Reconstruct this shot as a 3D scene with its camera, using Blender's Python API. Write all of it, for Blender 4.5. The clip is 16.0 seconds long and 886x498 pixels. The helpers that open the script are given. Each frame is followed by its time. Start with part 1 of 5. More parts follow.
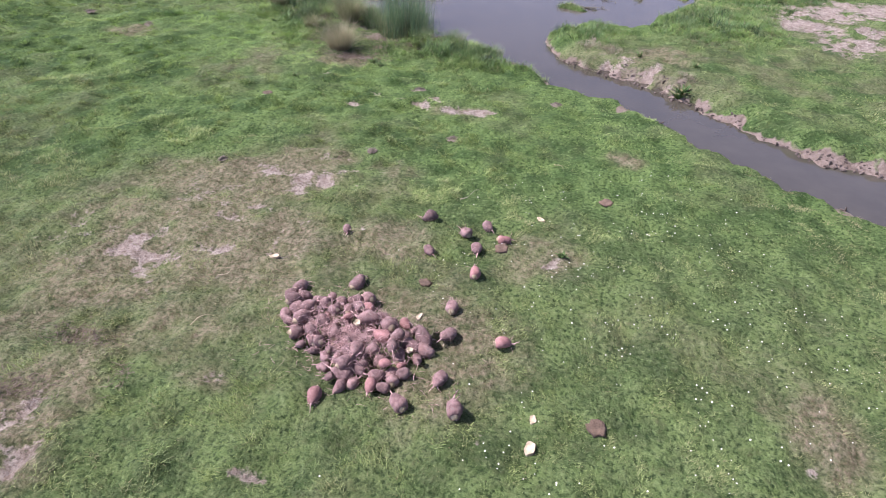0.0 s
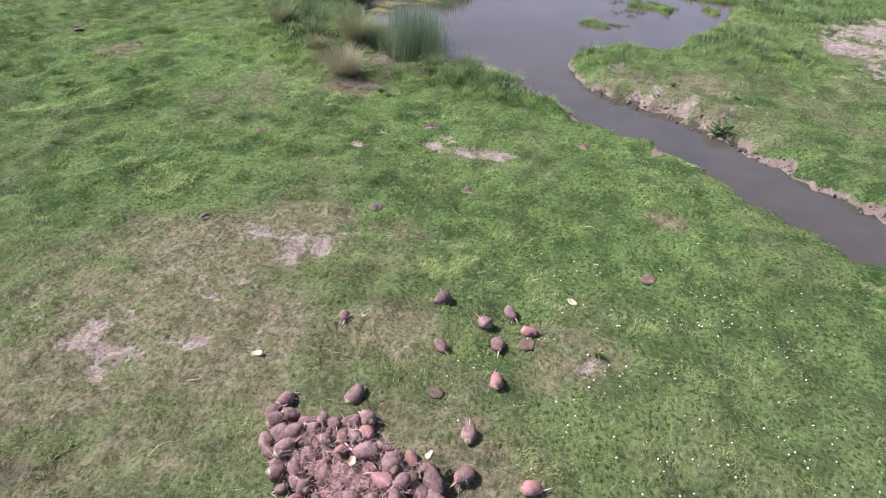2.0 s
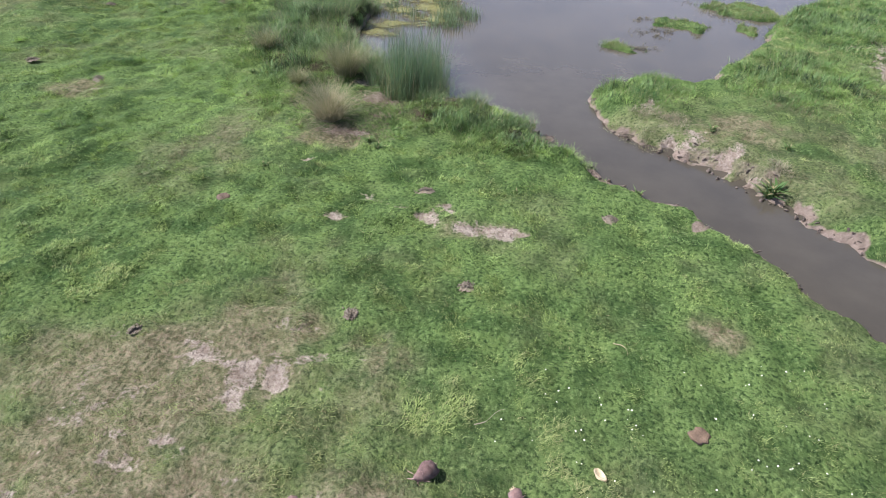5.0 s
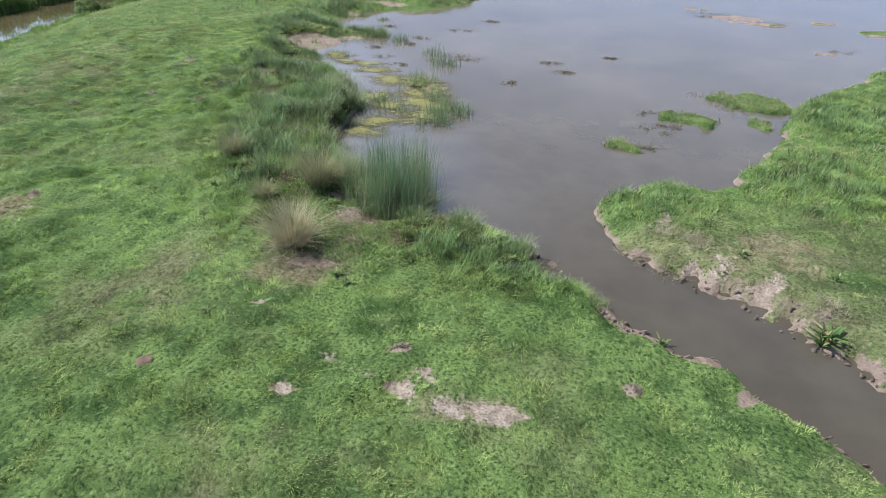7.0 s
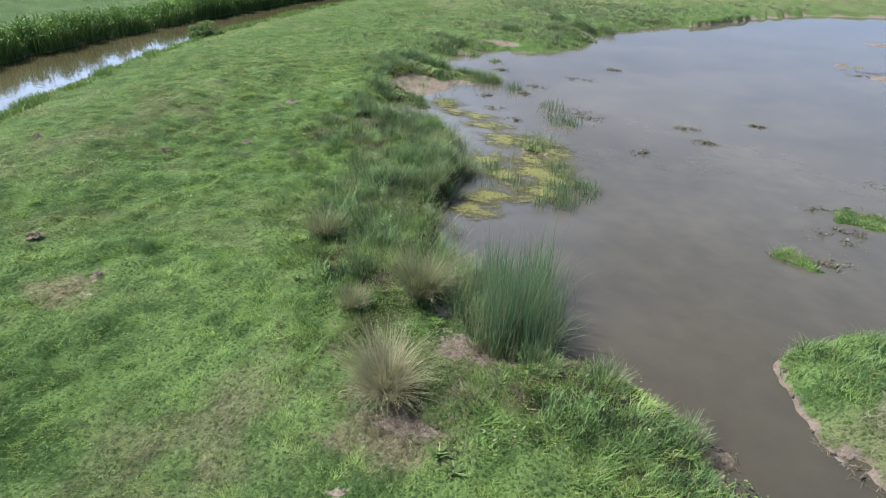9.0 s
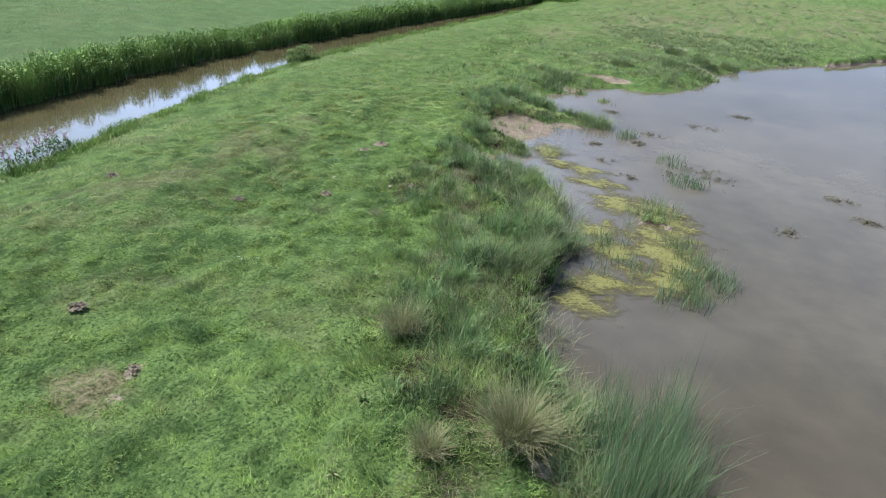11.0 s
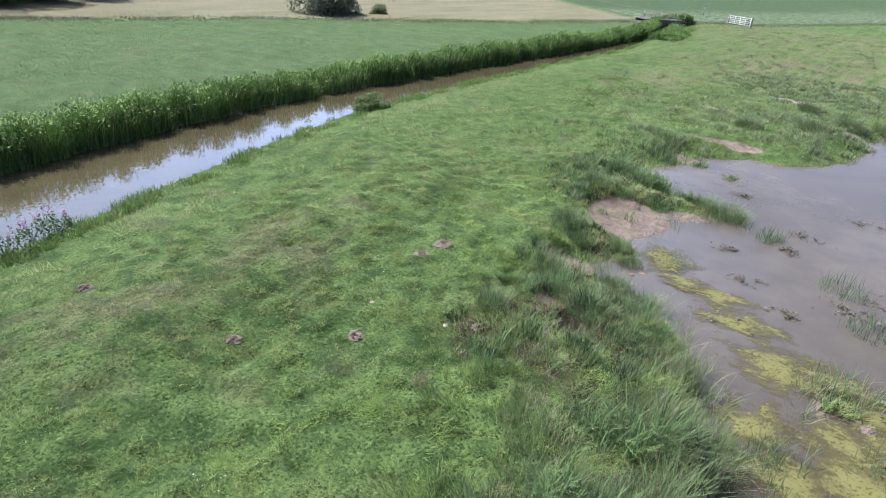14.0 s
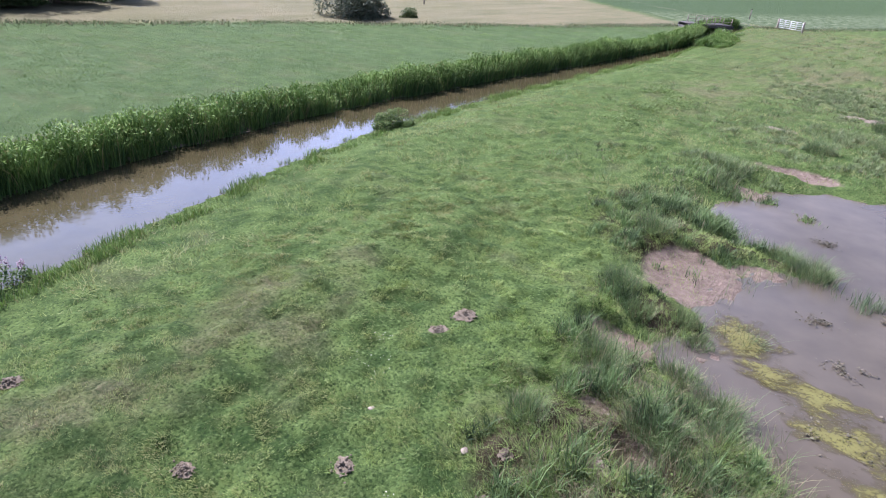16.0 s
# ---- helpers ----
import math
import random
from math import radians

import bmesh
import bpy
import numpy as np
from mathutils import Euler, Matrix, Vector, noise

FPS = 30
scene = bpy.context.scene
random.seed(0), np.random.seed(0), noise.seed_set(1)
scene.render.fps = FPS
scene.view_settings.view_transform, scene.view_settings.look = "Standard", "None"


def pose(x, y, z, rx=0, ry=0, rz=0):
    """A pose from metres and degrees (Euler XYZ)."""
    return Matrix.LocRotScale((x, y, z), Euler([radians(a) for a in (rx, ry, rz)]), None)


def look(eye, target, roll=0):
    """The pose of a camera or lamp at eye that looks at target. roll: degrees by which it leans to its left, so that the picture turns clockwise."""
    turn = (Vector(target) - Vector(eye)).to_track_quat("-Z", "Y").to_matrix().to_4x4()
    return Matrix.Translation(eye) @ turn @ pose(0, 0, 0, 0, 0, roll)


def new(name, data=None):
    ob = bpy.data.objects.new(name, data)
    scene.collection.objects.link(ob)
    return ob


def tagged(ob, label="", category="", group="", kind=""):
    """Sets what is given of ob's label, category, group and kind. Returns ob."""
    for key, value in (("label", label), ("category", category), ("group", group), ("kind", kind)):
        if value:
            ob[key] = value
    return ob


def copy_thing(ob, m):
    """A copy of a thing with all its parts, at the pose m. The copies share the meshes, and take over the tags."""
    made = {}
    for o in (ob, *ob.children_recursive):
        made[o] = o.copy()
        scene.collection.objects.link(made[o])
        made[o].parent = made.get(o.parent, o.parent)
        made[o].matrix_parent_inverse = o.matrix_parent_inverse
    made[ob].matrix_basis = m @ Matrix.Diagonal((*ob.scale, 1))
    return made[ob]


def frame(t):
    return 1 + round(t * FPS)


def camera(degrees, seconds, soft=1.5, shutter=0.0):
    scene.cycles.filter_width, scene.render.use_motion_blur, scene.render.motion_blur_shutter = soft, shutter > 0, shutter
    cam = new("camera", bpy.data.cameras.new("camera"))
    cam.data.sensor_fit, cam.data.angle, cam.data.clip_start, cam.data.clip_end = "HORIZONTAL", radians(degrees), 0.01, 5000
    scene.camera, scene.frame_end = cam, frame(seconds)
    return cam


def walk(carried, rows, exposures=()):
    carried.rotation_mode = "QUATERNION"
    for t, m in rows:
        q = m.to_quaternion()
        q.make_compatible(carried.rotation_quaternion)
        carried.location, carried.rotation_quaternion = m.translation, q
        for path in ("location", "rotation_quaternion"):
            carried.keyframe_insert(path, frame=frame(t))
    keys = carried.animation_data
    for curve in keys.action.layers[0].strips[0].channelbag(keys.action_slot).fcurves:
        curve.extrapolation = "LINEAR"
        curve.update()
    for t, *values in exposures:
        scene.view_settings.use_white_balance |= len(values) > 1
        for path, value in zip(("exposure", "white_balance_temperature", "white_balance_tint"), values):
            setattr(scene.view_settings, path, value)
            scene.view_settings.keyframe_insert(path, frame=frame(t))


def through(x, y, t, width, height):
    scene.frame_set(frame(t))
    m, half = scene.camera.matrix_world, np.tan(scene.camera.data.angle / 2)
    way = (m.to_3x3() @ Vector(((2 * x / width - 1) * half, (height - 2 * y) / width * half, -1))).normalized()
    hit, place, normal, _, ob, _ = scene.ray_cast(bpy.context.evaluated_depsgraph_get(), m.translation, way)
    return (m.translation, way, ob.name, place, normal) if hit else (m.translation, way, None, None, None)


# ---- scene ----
cam = camera(73.4, 16.0, 1.0)
PATH = [
    (0, (1.104, 0.878, 4.43), (0.934, 2.483, 3.249), 2.6),
    (0.5, (1.058, 1.175, 4.478), (0.887, 2.778, 3.294), 2.6),
    (1, (0.974, 1.556, 4.541), (0.803, 3.157, 3.353), 2.6),
    (1.5, (0.888, 2.008, 4.551), (0.71, 3.607, 3.362), 2.7),
    (2, (0.802, 2.427, 4.559), (0.609, 4.022, 3.368), 2.9),
    (2.5, (0.681, 2.907, 4.555), (0.471, 4.5, 3.364), 3.0),
    (3, (0.616, 3.305, 4.627), (0.405, 4.897, 3.435), 3.1),
    (3.2, (0.589, 3.457, 4.651), (0.382, 5.05, 3.46), 3.1),
    (5.3, (0.705, 4.89, 4.65), (0.471, 6.469, 3.446), 2.3),
    (5.5, (0.708, 5.071, 4.67), (0.475, 6.662, 3.481), 2.2),
    (6, (0.784, 5.491, 4.629), (0.535, 7.139, 3.522), 1.9),
    (6.5, (0.741, 6.118, 4.62), (0.486, 7.804, 3.575), 1.9),
    (7, (0.602, 6.723, 4.653), (0.342, 8.425, 3.636), 1.9),
    (7.5, (0.342, 7.388, 4.707), (0.081, 9.102, 3.71), 1.9),
    (8, (0.001, 7.988, 4.757), (-0.283, 9.707, 3.774), 2.3),
    (8.5, (-0.355, 8.621, 4.882), (-0.772, 10.315, 3.905), 2.9),
    (9, (-0.702, 9.195, 4.972), (-1.221, 10.865, 4.003), 3.4),
    (9.5, (-1.029, 9.723, 5.019), (-1.627, 11.373, 4.061), 3.7),
    (10, (-1.284, 10.15, 5.054), (-1.939, 11.783, 4.103), 3.9),
    (10.2, (-1.383, 10.354, 5.067), (-2.058, 11.98, 4.117), 3.9),
    (12.3, (-2.782, 12.874, 5.303), (-3.677, 14.419, 4.403), 3.9),
    (12.5, (-2.925, 13.14, 5.292), (-3.822, 14.689, 4.4), 3.9),
    (13, (-3.299, 13.817, 5.308), (-4.211, 15.366, 4.43), 3.9),
    (13.5, (-3.675, 14.538, 5.364), (-4.647, 16.05, 4.487), 4.0),
    (14, (-4.061, 15.164, 5.379), (-5.073, 16.647, 4.498), 4.0),
    (14.5, (-4.438, 15.729, 5.405), (-5.485, 17.185, 4.52), 4.0),
    (15, (-4.85, 16.355, 5.46), (-5.927, 17.789, 4.574), 4.1),
    (15.5, (-5.189, 16.857, 5.474), (-6.274, 18.283, 4.587), 4.0),
    (16, (-5.54, 17.314, 5.466), (-6.628, 18.74, 4.58), 3.9),
]
walk(cam, [(t, look(eye, target, roll)) for t, eye, target, roll in PATH], [(0, 1.06, 6080, 29), (3, 1.05, 6250, 21), (6.5, 1.05, 6260, 13), (9.5, 0.98, 6280, 7), (13, 1.10, 6100, 12), (16, 1.12, 5950, 28)])

# ---------------------------------------------------------------- light
SUN_EL, SUN_ROT = radians(50), radians(270)      # the sun stands over the canal side
world = bpy.data.worlds.new("world")
scene.world = world
world.use_nodes = True
wn = world.node_tree
sky = wn.nodes.new("ShaderNodeTexSky")
sky.sky_type, sky.sun_disc = "NISHITA", False
sky.sun_elevation, sky.sun_rotation = SUN_EL, SUN_ROT
sky.air_density, sky.dust_density, sky.ozone_density = 1.0, 3.0, 1.2
wn.nodes["Background"].inputs["Strength"].default_value = 0.048
sky_way = wn.nodes.new("ShaderNodeTexCoord")
clouds = wn.nodes.new("ShaderNodeTexNoise")          # broken fair-weather cloud over the whole sky
clouds.inputs["Scale"].default_value, clouds.inputs["Detail"].default_value, clouds.inputs["Roughness"].default_value = 2.6, 6.0, 0.55
cloud_edge = wn.nodes.new("ShaderNodeMapRange")
cloud_edge.inputs["From Min"].default_value, cloud_edge.inputs["From Max"].default_value = 0.58, 0.80
cloud_mix = wn.nodes.new("ShaderNodeMix")
cloud_mix.data_type = "RGBA"
sun_way = wn.nodes.new("ShaderNodeVectorMath")
sun_way.operation = "DOT_PRODUCT"
sun_way.inputs[1].default_value = (-math.cos(SUN_EL), 0, math.sin(SUN_EL))
gain = wn.nodes.new("ShaderNodeMapRange")
gain.inputs["From Min"].default_value, gain.inputs["From Max"].default_value = 0.30, 0.66
gain.inputs["To Min"].default_value, gain.inputs["To Max"].default_value = 6.5, 28.0
tint = wn.nodes.new("ShaderNodeCombineXYZ")
wn.links.new(sky_way.outputs["Generated"], sun_way.inputs[0])
wn.links.new(sun_way.outputs["Value"], gain.inputs["Value"])
for k, share in enumerate((0.71, 0.92, 1.37)):
    m = wn.nodes.new("ShaderNodeMath")
    m.operation = "MULTIPLY"
    m.inputs[1].default_value = share
    wn.links.new(gain.outputs["Result"], m.inputs[0])
    wn.links.new(m.outputs[0], tint.inputs[k])
wn.links.new(tint.outputs[0], cloud_mix.inputs[7])
wn.links.new(sky_way.outputs["Generated"], clouds.inputs["Vector"])
wn.links.new(clouds.outputs["Fac"], cloud_edge.inputs["Value"])
height = wn.nodes.new("ShaderNodeSeparateXYZ")       # haze thickens towards the horizon
haze = wn.nodes.new("ShaderNodeMapRange")
haze.inputs["From Min"].default_value, haze.inputs["From Max"].default_value = 0.62, 0.40
cover = wn.nodes.new("ShaderNodeMath")
cover.operation, cover.use_clamp = "ADD", True
wn.links.new(sky_way.outputs["Generated"], height.inputs[0])
wn.links.new(height.outputs["Z"], haze.inputs["Value"])
wn.links.new(haze.outputs["Result"], cover.inputs[0])
wn.links.new(cloud_edge.outputs["Result"], cover.inputs[1])
wn.links.new(cover.outputs[0], cloud_mix.inputs[0])
wn.links.new(sky.outputs["Color"], cloud_mix.inputs[6])
wn.links.new(cloud_mix.outputs[2], wn.nodes["Background"].inputs["Color"])
sun_data = bpy.data.lights.new("sun", "SUN")
sun_data.energy, sun_data.angle, sun_data.color = 5.0, radians(0.6), (1.0, 0.955, 0.88)
sun = new("sun", sun_data)
sun.matrix_world = look((-40 * math.cos(SUN_EL), 0, 40 * math.sin(SUN_EL)), (0, 0, 0))

# ---------------------------------------------------------------- materials
def nodes_of(name):
    m = bpy.data.materials.new(name)
    m.use_nodes = True
    nt = m.node_tree
    return m, nt, nt.nodes["Principled BSDF"]


def put(nt, socket, value):
    if isinstance(value, bpy.types.NodeSocket):
        nt.links.new(value, socket)
    elif isinstance(value, tuple) and len(value) == 3:
        socket.default_value = (*value, 1)
    else:
        socket.default_value = value


def noise_of(nt, scale, detail=3.0, rough=0.55, stretch=None):
    n = nt.nodes.new("ShaderNodeTexNoise")
    n.inputs["Scale"].default_value = scale
    n.inputs["Detail"].default_value = detail
    n.inputs["Roughness"].default_value = rough
    co = nt.nodes.new("ShaderNodeTexCoord")
    if stretch:
        mp = nt.nodes.new("ShaderNodeMapping")
        mp.inputs["Scale"].default_value = stretch
        nt.links.new(co.outputs["Object"], mp.inputs["Vector"])
        nt.links.new(mp.outputs["Vector"], n.inputs["Vector"])
    else:
        nt.links.new(co.outputs["Object"], n.inputs["Vector"])
    return n.outputs["Fac"]


def ramp(nt, fac, lo, hi):
    n = nt.nodes.new("ShaderNodeMapRange")
    n.inputs["From Min"].default_value, n.inputs["From Max"].default_value = lo, hi
    put(nt, n.inputs["Value"], fac)
    return n.outputs["Result"]


def mixed(nt, fac, a, b, how="MIX"):
    n = nt.nodes.new("ShaderNodeMix")
    n.data_type, n.blend_type = "RGBA", how
    put(nt, n.inputs[0], fac)
    put(nt, n.inputs[6], a)
    put(nt, n.inputs[7], b)
    return n.outputs[2]


def calc(nt, how, a, b):
    n = nt.nodes.new("ShaderNodeMath")
    n.operation = how
    n.use_clamp = how != "SUBTRACT"
    put(nt, n.inputs[0], a)
    put(nt, n.inputs[1], b)
    return n.outputs[0]


def attr(nt, name):
    n = nt.nodes.new("ShaderNodeAttribute")
    n.attribute_name = name
    return n.outputs["Fac"]


def bumped(nt, bsdf, height, strength, distance):
    n = nt.nodes.new("ShaderNodeBump")
    n.inputs["Strength"].default_value, n.inputs["Distance"].default_value = strength, distance
    nt.links.new(height, n.inputs["Height"])
    nt.links.new(n.outputs["Normal"], bsdf.inputs["Normal"])


def plain(name, dark, light, scale=8.0, rough=0.85, bump=0.4, depth=0.01, metal=0.0, spot=None):
    """Two tones broken up at two scales, with fine relief."""
    m, nt, b = nodes_of(name)
    big, fine = noise_of(nt, scale), noise_of(nt, scale * 7, 4.0, 0.65)
    c = mixed(nt, ramp(nt, big, 0.3, 0.7), dark, light)
    c = mixed(nt, 0.5, c, mixed(nt, ramp(nt, fine, 0.25, 0.75), (0.35, 0.35, 0.35), (0.75, 0.75, 0.75)), "OVERLAY")
    if spot:
        c = mixed(nt, ramp(nt, noise_of(nt, scale * 2.3, 2.0), 0.56, 0.68), c, spot)
    info = nt.nodes.new("ShaderNodeObjectInfo")
    hsv = nt.nodes.new("ShaderNodeHueSaturation")
    v = nt.nodes.new("ShaderNodeMapRange")
    v.inputs["To Min"].default_value, v.inputs["To Max"].default_value = 0.78, 1.2
    nt.links.new(info.outputs["Random"], v.inputs["Value"])
    nt.links.new(v.outputs["Result"], hsv.inputs["Value"])
    nt.links.new(c, hsv.inputs["Color"])
    nt.links.new(hsv.outputs["Color"], b.inputs["Base Color"])
    b.inputs["Roughness"].default_value, b.inputs["Metallic"].default_value = rough, metal
    bumped(nt, b, fine, bump, depth)
    return m


def blade_mat(name, dark, light, straw, rough=0.7, through=0.3, cool=None):
    """Leaves and blades: tone and dryness from the plant itself, some light passing through."""
    m, nt, b = nodes_of(name)
    c = mixed(nt, attr(nt, "tone"), dark, light)
    if cool:                                         # drifts of a bluer grass among the rest
        c = mixed(nt, calc(nt, "MULTIPLY", ramp(nt, noise_of(nt, 1.1, 5.0, 0.65), 0.50, 0.66), 0.55), c, cool)
    c = mixed(nt, attr(nt, "dry"), c, straw)
    nt.links.new(c, b.inputs["Base Color"])
    b.inputs["Roughness"].default_value = rough
    b.inputs["Specular IOR Level"].default_value = 0.2
    tl = nt.nodes.new("ShaderNodeBsdfTranslucent")
    nt.links.new(c, tl.inputs["Color"])
    mx = nt.nodes.new("ShaderNodeMixShader")
    mx.inputs[0].default_value = through
    nt.links.new(b.outputs[0], mx.inputs[1])
    nt.links.new(tl.outputs[0], mx.inputs[2])
    nt.links.new(mx.outputs[0], nt.nodes["Material Output"].inputs["Surface"])
    return m


GRASS_DARK, GRASS_LIGHT = (0.032, 0.068, 0.020), (0.134, 0.206, 0.066)
STRAW, DIRT = (0.262, 0.226, 0.130), (0.430, 0.380, 0.325)


def ground_mat():
    m, nt, b = nodes_of("pasture_ground")
    fine, mid = noise_of(nt, 22, 5.0, 0.7), noise_of(nt, 3.2, 4.0, 0.6)
    tone = calc(nt, "ADD", calc(nt, "MULTIPLY", attr(nt, "patch"), 0.8), calc(nt, "MULTIPLY", ramp(nt, mid, 0.3, 0.7), 0.2))
    grass = mixed(nt, tone, GRASS_DARK, GRASS_LIGHT)
    grass = mixed(nt, ramp(nt, noise_of(nt, 15, 5.0, 0.75), 0.52, 0.74), grass, (0.205, 0.290, 0.110))
    # dark gaps mixed into the colour as shade between grass tufts
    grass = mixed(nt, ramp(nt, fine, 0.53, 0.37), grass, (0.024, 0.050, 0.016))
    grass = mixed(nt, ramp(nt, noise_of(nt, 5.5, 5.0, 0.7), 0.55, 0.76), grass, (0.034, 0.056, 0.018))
    hay = mixed(nt, ramp(nt, noise_of(nt, 0.9, 5.0, 0.65), 0.35, 0.65), (0.058, 0.102, 0.040), (0.094, 0.147, 0.061))
    hay = mixed(nt, ramp(nt, noise_of(nt, 2.4, 5.0, 0.65, (1, 0.6, 1)), 0.50, 0.74), hay, (0.056, 0.090, 0.036))
    grass = mixed(nt, attr(nt, "hay"), grass, hay)
    # shade between the marsh clumps, painted as a dark ground tone
    grass = mixed(nt, attr(nt, "gap_shade"), grass, mixed(nt, ramp(nt, noise_of(nt, 9, 5.0, 0.7), 0.3, 0.7), (0.020, 0.020, 0.011), (0.062, 0.052, 0.034)))
    dry = calc(nt, "MULTIPLY", attr(nt, "dry"), ramp(nt, fine, 0.25, 0.6))
    c = mixed(nt, dry, grass, mixed(nt, ramp(nt, noise_of(nt, 8.5, 6.0, 0.75), 0.40, 0.60), (0.120, 0.098, 0.062), (0.275, 0.226, 0.160)))
    stub = mixed(nt, ramp(nt, noise_of(nt, 0.35, 4.0, 0.6, (1, 0.25, 1)), 0.35, 0.65), (0.135, 0.140, 0.078), (0.190, 0.178, 0.112))
    c = mixed(nt, attr(nt, "stubble"), c, stub)
    rows = nt.nodes.new("ShaderNodeTexWave")
    rows.inputs["Scale"].default_value, rows.inputs["Distortion"].default_value = 0.12, 3.0
    rows.bands_direction = "Y"
    crop = mixed(nt, calc(nt, "MULTIPLY", rows.outputs["Fac"], ramp(nt, noise_of(nt, 0.5), 0.4, 0.6)), (0.052, 0.086, 0.040), (0.084, 0.122, 0.062))
    crop = mixed(nt, calc(nt, "MULTIPLY", attr(nt, "bloom"), ramp(nt, noise_of(nt, 1.1, 4.0, 0.7), 0.46, 0.62)), crop, (0.185, 0.220, 0.140))
    c = mixed(nt, attr(nt, "crop"), c, crop)
    soil = mixed(nt, ramp(nt, noise_of(nt, 9, 5.0, 0.7), 0.3, 0.7), (0.150, 0.112, 0.090), DIRT)
    soil = mixed(nt, ramp(nt, noise_of(nt, 34, 4.0, 0.7), 0.52, 0.70), soil, (0.115, 0.088, 0.070))
    n = nt.nodes.new("ShaderNodeMath")
    n.operation = "MULTIPLY_ADD"
    nt.links.new(calc(nt, "SUBTRACT", calc(nt, "ADD", calc(nt, "MULTIPLY", fine, 0.6), calc(nt, "MULTIPLY", noise_of(nt, 7.5, 4.0, 0.6), 0.4)), 0.5), n.inputs[0])
    n.inputs[1].default_value = 2.4
    nt.links.new(attr(nt, "bare"), n.inputs[2])
    bare = ramp(nt, n.outputs[0], 0.42, 0.68)
    c = mixed(nt, bare, c, soil)
    wet = mixed(nt, ramp(nt, noise_of(nt, 6, 6.0, 0.7), 0.25, 0.72), (0.128, 0.100, 0.083), (0.290, 0.236, 0.198))
    c = mixed(nt, ramp(nt, calc(nt, "ADD", attr(nt, "mud"), calc(nt, "MULTIPLY", calc(nt, "SUBTRACT", mid, 0.5), 0.8)), 0.35, 0.6), c, wet)
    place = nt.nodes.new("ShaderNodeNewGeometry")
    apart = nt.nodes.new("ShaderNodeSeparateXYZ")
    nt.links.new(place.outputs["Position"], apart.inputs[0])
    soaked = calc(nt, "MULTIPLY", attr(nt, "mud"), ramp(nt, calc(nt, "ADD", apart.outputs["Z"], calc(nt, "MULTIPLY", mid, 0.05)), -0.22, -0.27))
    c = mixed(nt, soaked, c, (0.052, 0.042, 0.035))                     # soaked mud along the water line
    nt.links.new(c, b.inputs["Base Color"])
    put(nt, b.inputs["Roughness"], ramp(nt, attr(nt, "mud"), 3.0, -0.3))
    b.inputs["Specular IOR Level"].default_value = 0.05
    bumped(nt, b, noise_of(nt, 11, 6.0, 0.7), 1.0, 0.12)
    return m


def water_mat(name, murk_a, murk_b, ripple, scale, deep_to, rough=0.05):
    m, nt, b = nodes_of(name)
    c = mixed(nt, ramp(nt, noise_of(nt, 0.22, 4.0, 0.6), 0.35, 0.65), murk_a, murk_b)
    place = nt.nodes.new("ShaderNodeTexCoord")
    apart = nt.nodes.new("ShaderNodeSeparateXYZ")
    nt.links.new(place.outputs["Object"], apart.inputs[0])
    c = mixed(nt, ramp(nt, apart.outputs["Y"], deep_to + 15, deep_to), c, (0.052, 0.047, 0.038))     # darker towards the deep creek
    c = mixed(nt, 0.5, c, mixed(nt, ramp(nt, noise_of(nt, 1.3, 5.0, 0.6), 0.3, 0.7), (0.36, 0.36, 0.37), (0.64, 0.63, 0.61)), "OVERLAY")
    nt.links.new(c, b.inputs["Base Color"])
    b.inputs["Roughness"].default_value, b.inputs["IOR"].default_value = rough, 1.333
    bumped(nt, b, noise_of(nt, scale, 3.0, 0.5), ripple, 0.02)
    return m


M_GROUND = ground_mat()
M_POND = water_mat("murky_pond_water", (0.078, 0.069, 0.054), (0.106, 0.094, 0.076), 0.10, 3.0, 14.5)
M_CANAL = water_mat("brown_canal_water", (0.048, 0.043, 0.022), (0.066, 0.060, 0.034), 0.20, 4.0, -90, 0.03)
M_GRASS = blade_mat("grazed_grass", (0.036, 0.084, 0.022), (0.258, 0.392, 0.108), STRAW, 0.6, 0.25, (0.078, 0.176, 0.062))
M_SEDGE = blade_mat("marsh_sedge", (0.020, 0.050, 0.018), (0.172, 0.280, 0.106), (0.31, 0.265, 0.175), 0.55, 0.22)
M_REED = blade_mat("green_reed", (0.060, 0.112, 0.056), (0.168, 0.250, 0.128), (0.30, 0.26, 0.16), 0.5, 0.4)
M_RUSH = blade_mat("tussock_rush", (0.095, 0.125, 0.055), (0.215, 0.235, 0.110), (0.370, 0.325, 0.215), 0.7, 0.35)
M_BANK = blade_mat("bank_reed", (0.044, 0.098, 0.026), (0.218, 0.352, 0.088), (0.3, 0.26, 0.12), 0.7, 0.12)
M_DEAD = blade_mat("bleached_dead_grass", (0.110, 0.085, 0.060), (0.300, 0.275, 0.195), (0.150, 0.185, 0.085), 0.8, 0.25)
M_LEAF = blade_mat("broad_leaf", (0.055, 0.110, 0.034), (0.180, 0.265, 0.090), (0.30, 0.26, 0.15))
M_BUSH = blade_mat("grey_willow_leaf", (0.070, 0.098, 0.064), (0.200, 0.230, 0.165), (0.2, 0.16, 0.1))
M_TREE = blade_mat("tree_leaf", (0.030, 0.060, 0.020), (0.075, 0.120, 0.035), (0.15, 0.12, 0.05))
M_PETAL = blade_mat("white_petal", (0.62, 0.62, 0.52), (0.8, 0.8, 0.74), (0.6, 0.5, 0.2), 0.6, 0.2)
M_FLOWER = blade_mat("pale_pink_flower", (0.22, 0.15, 0.2), (0.38, 0.28, 0.36), (0.25, 0.2, 0.18), 0.6, 0.2)
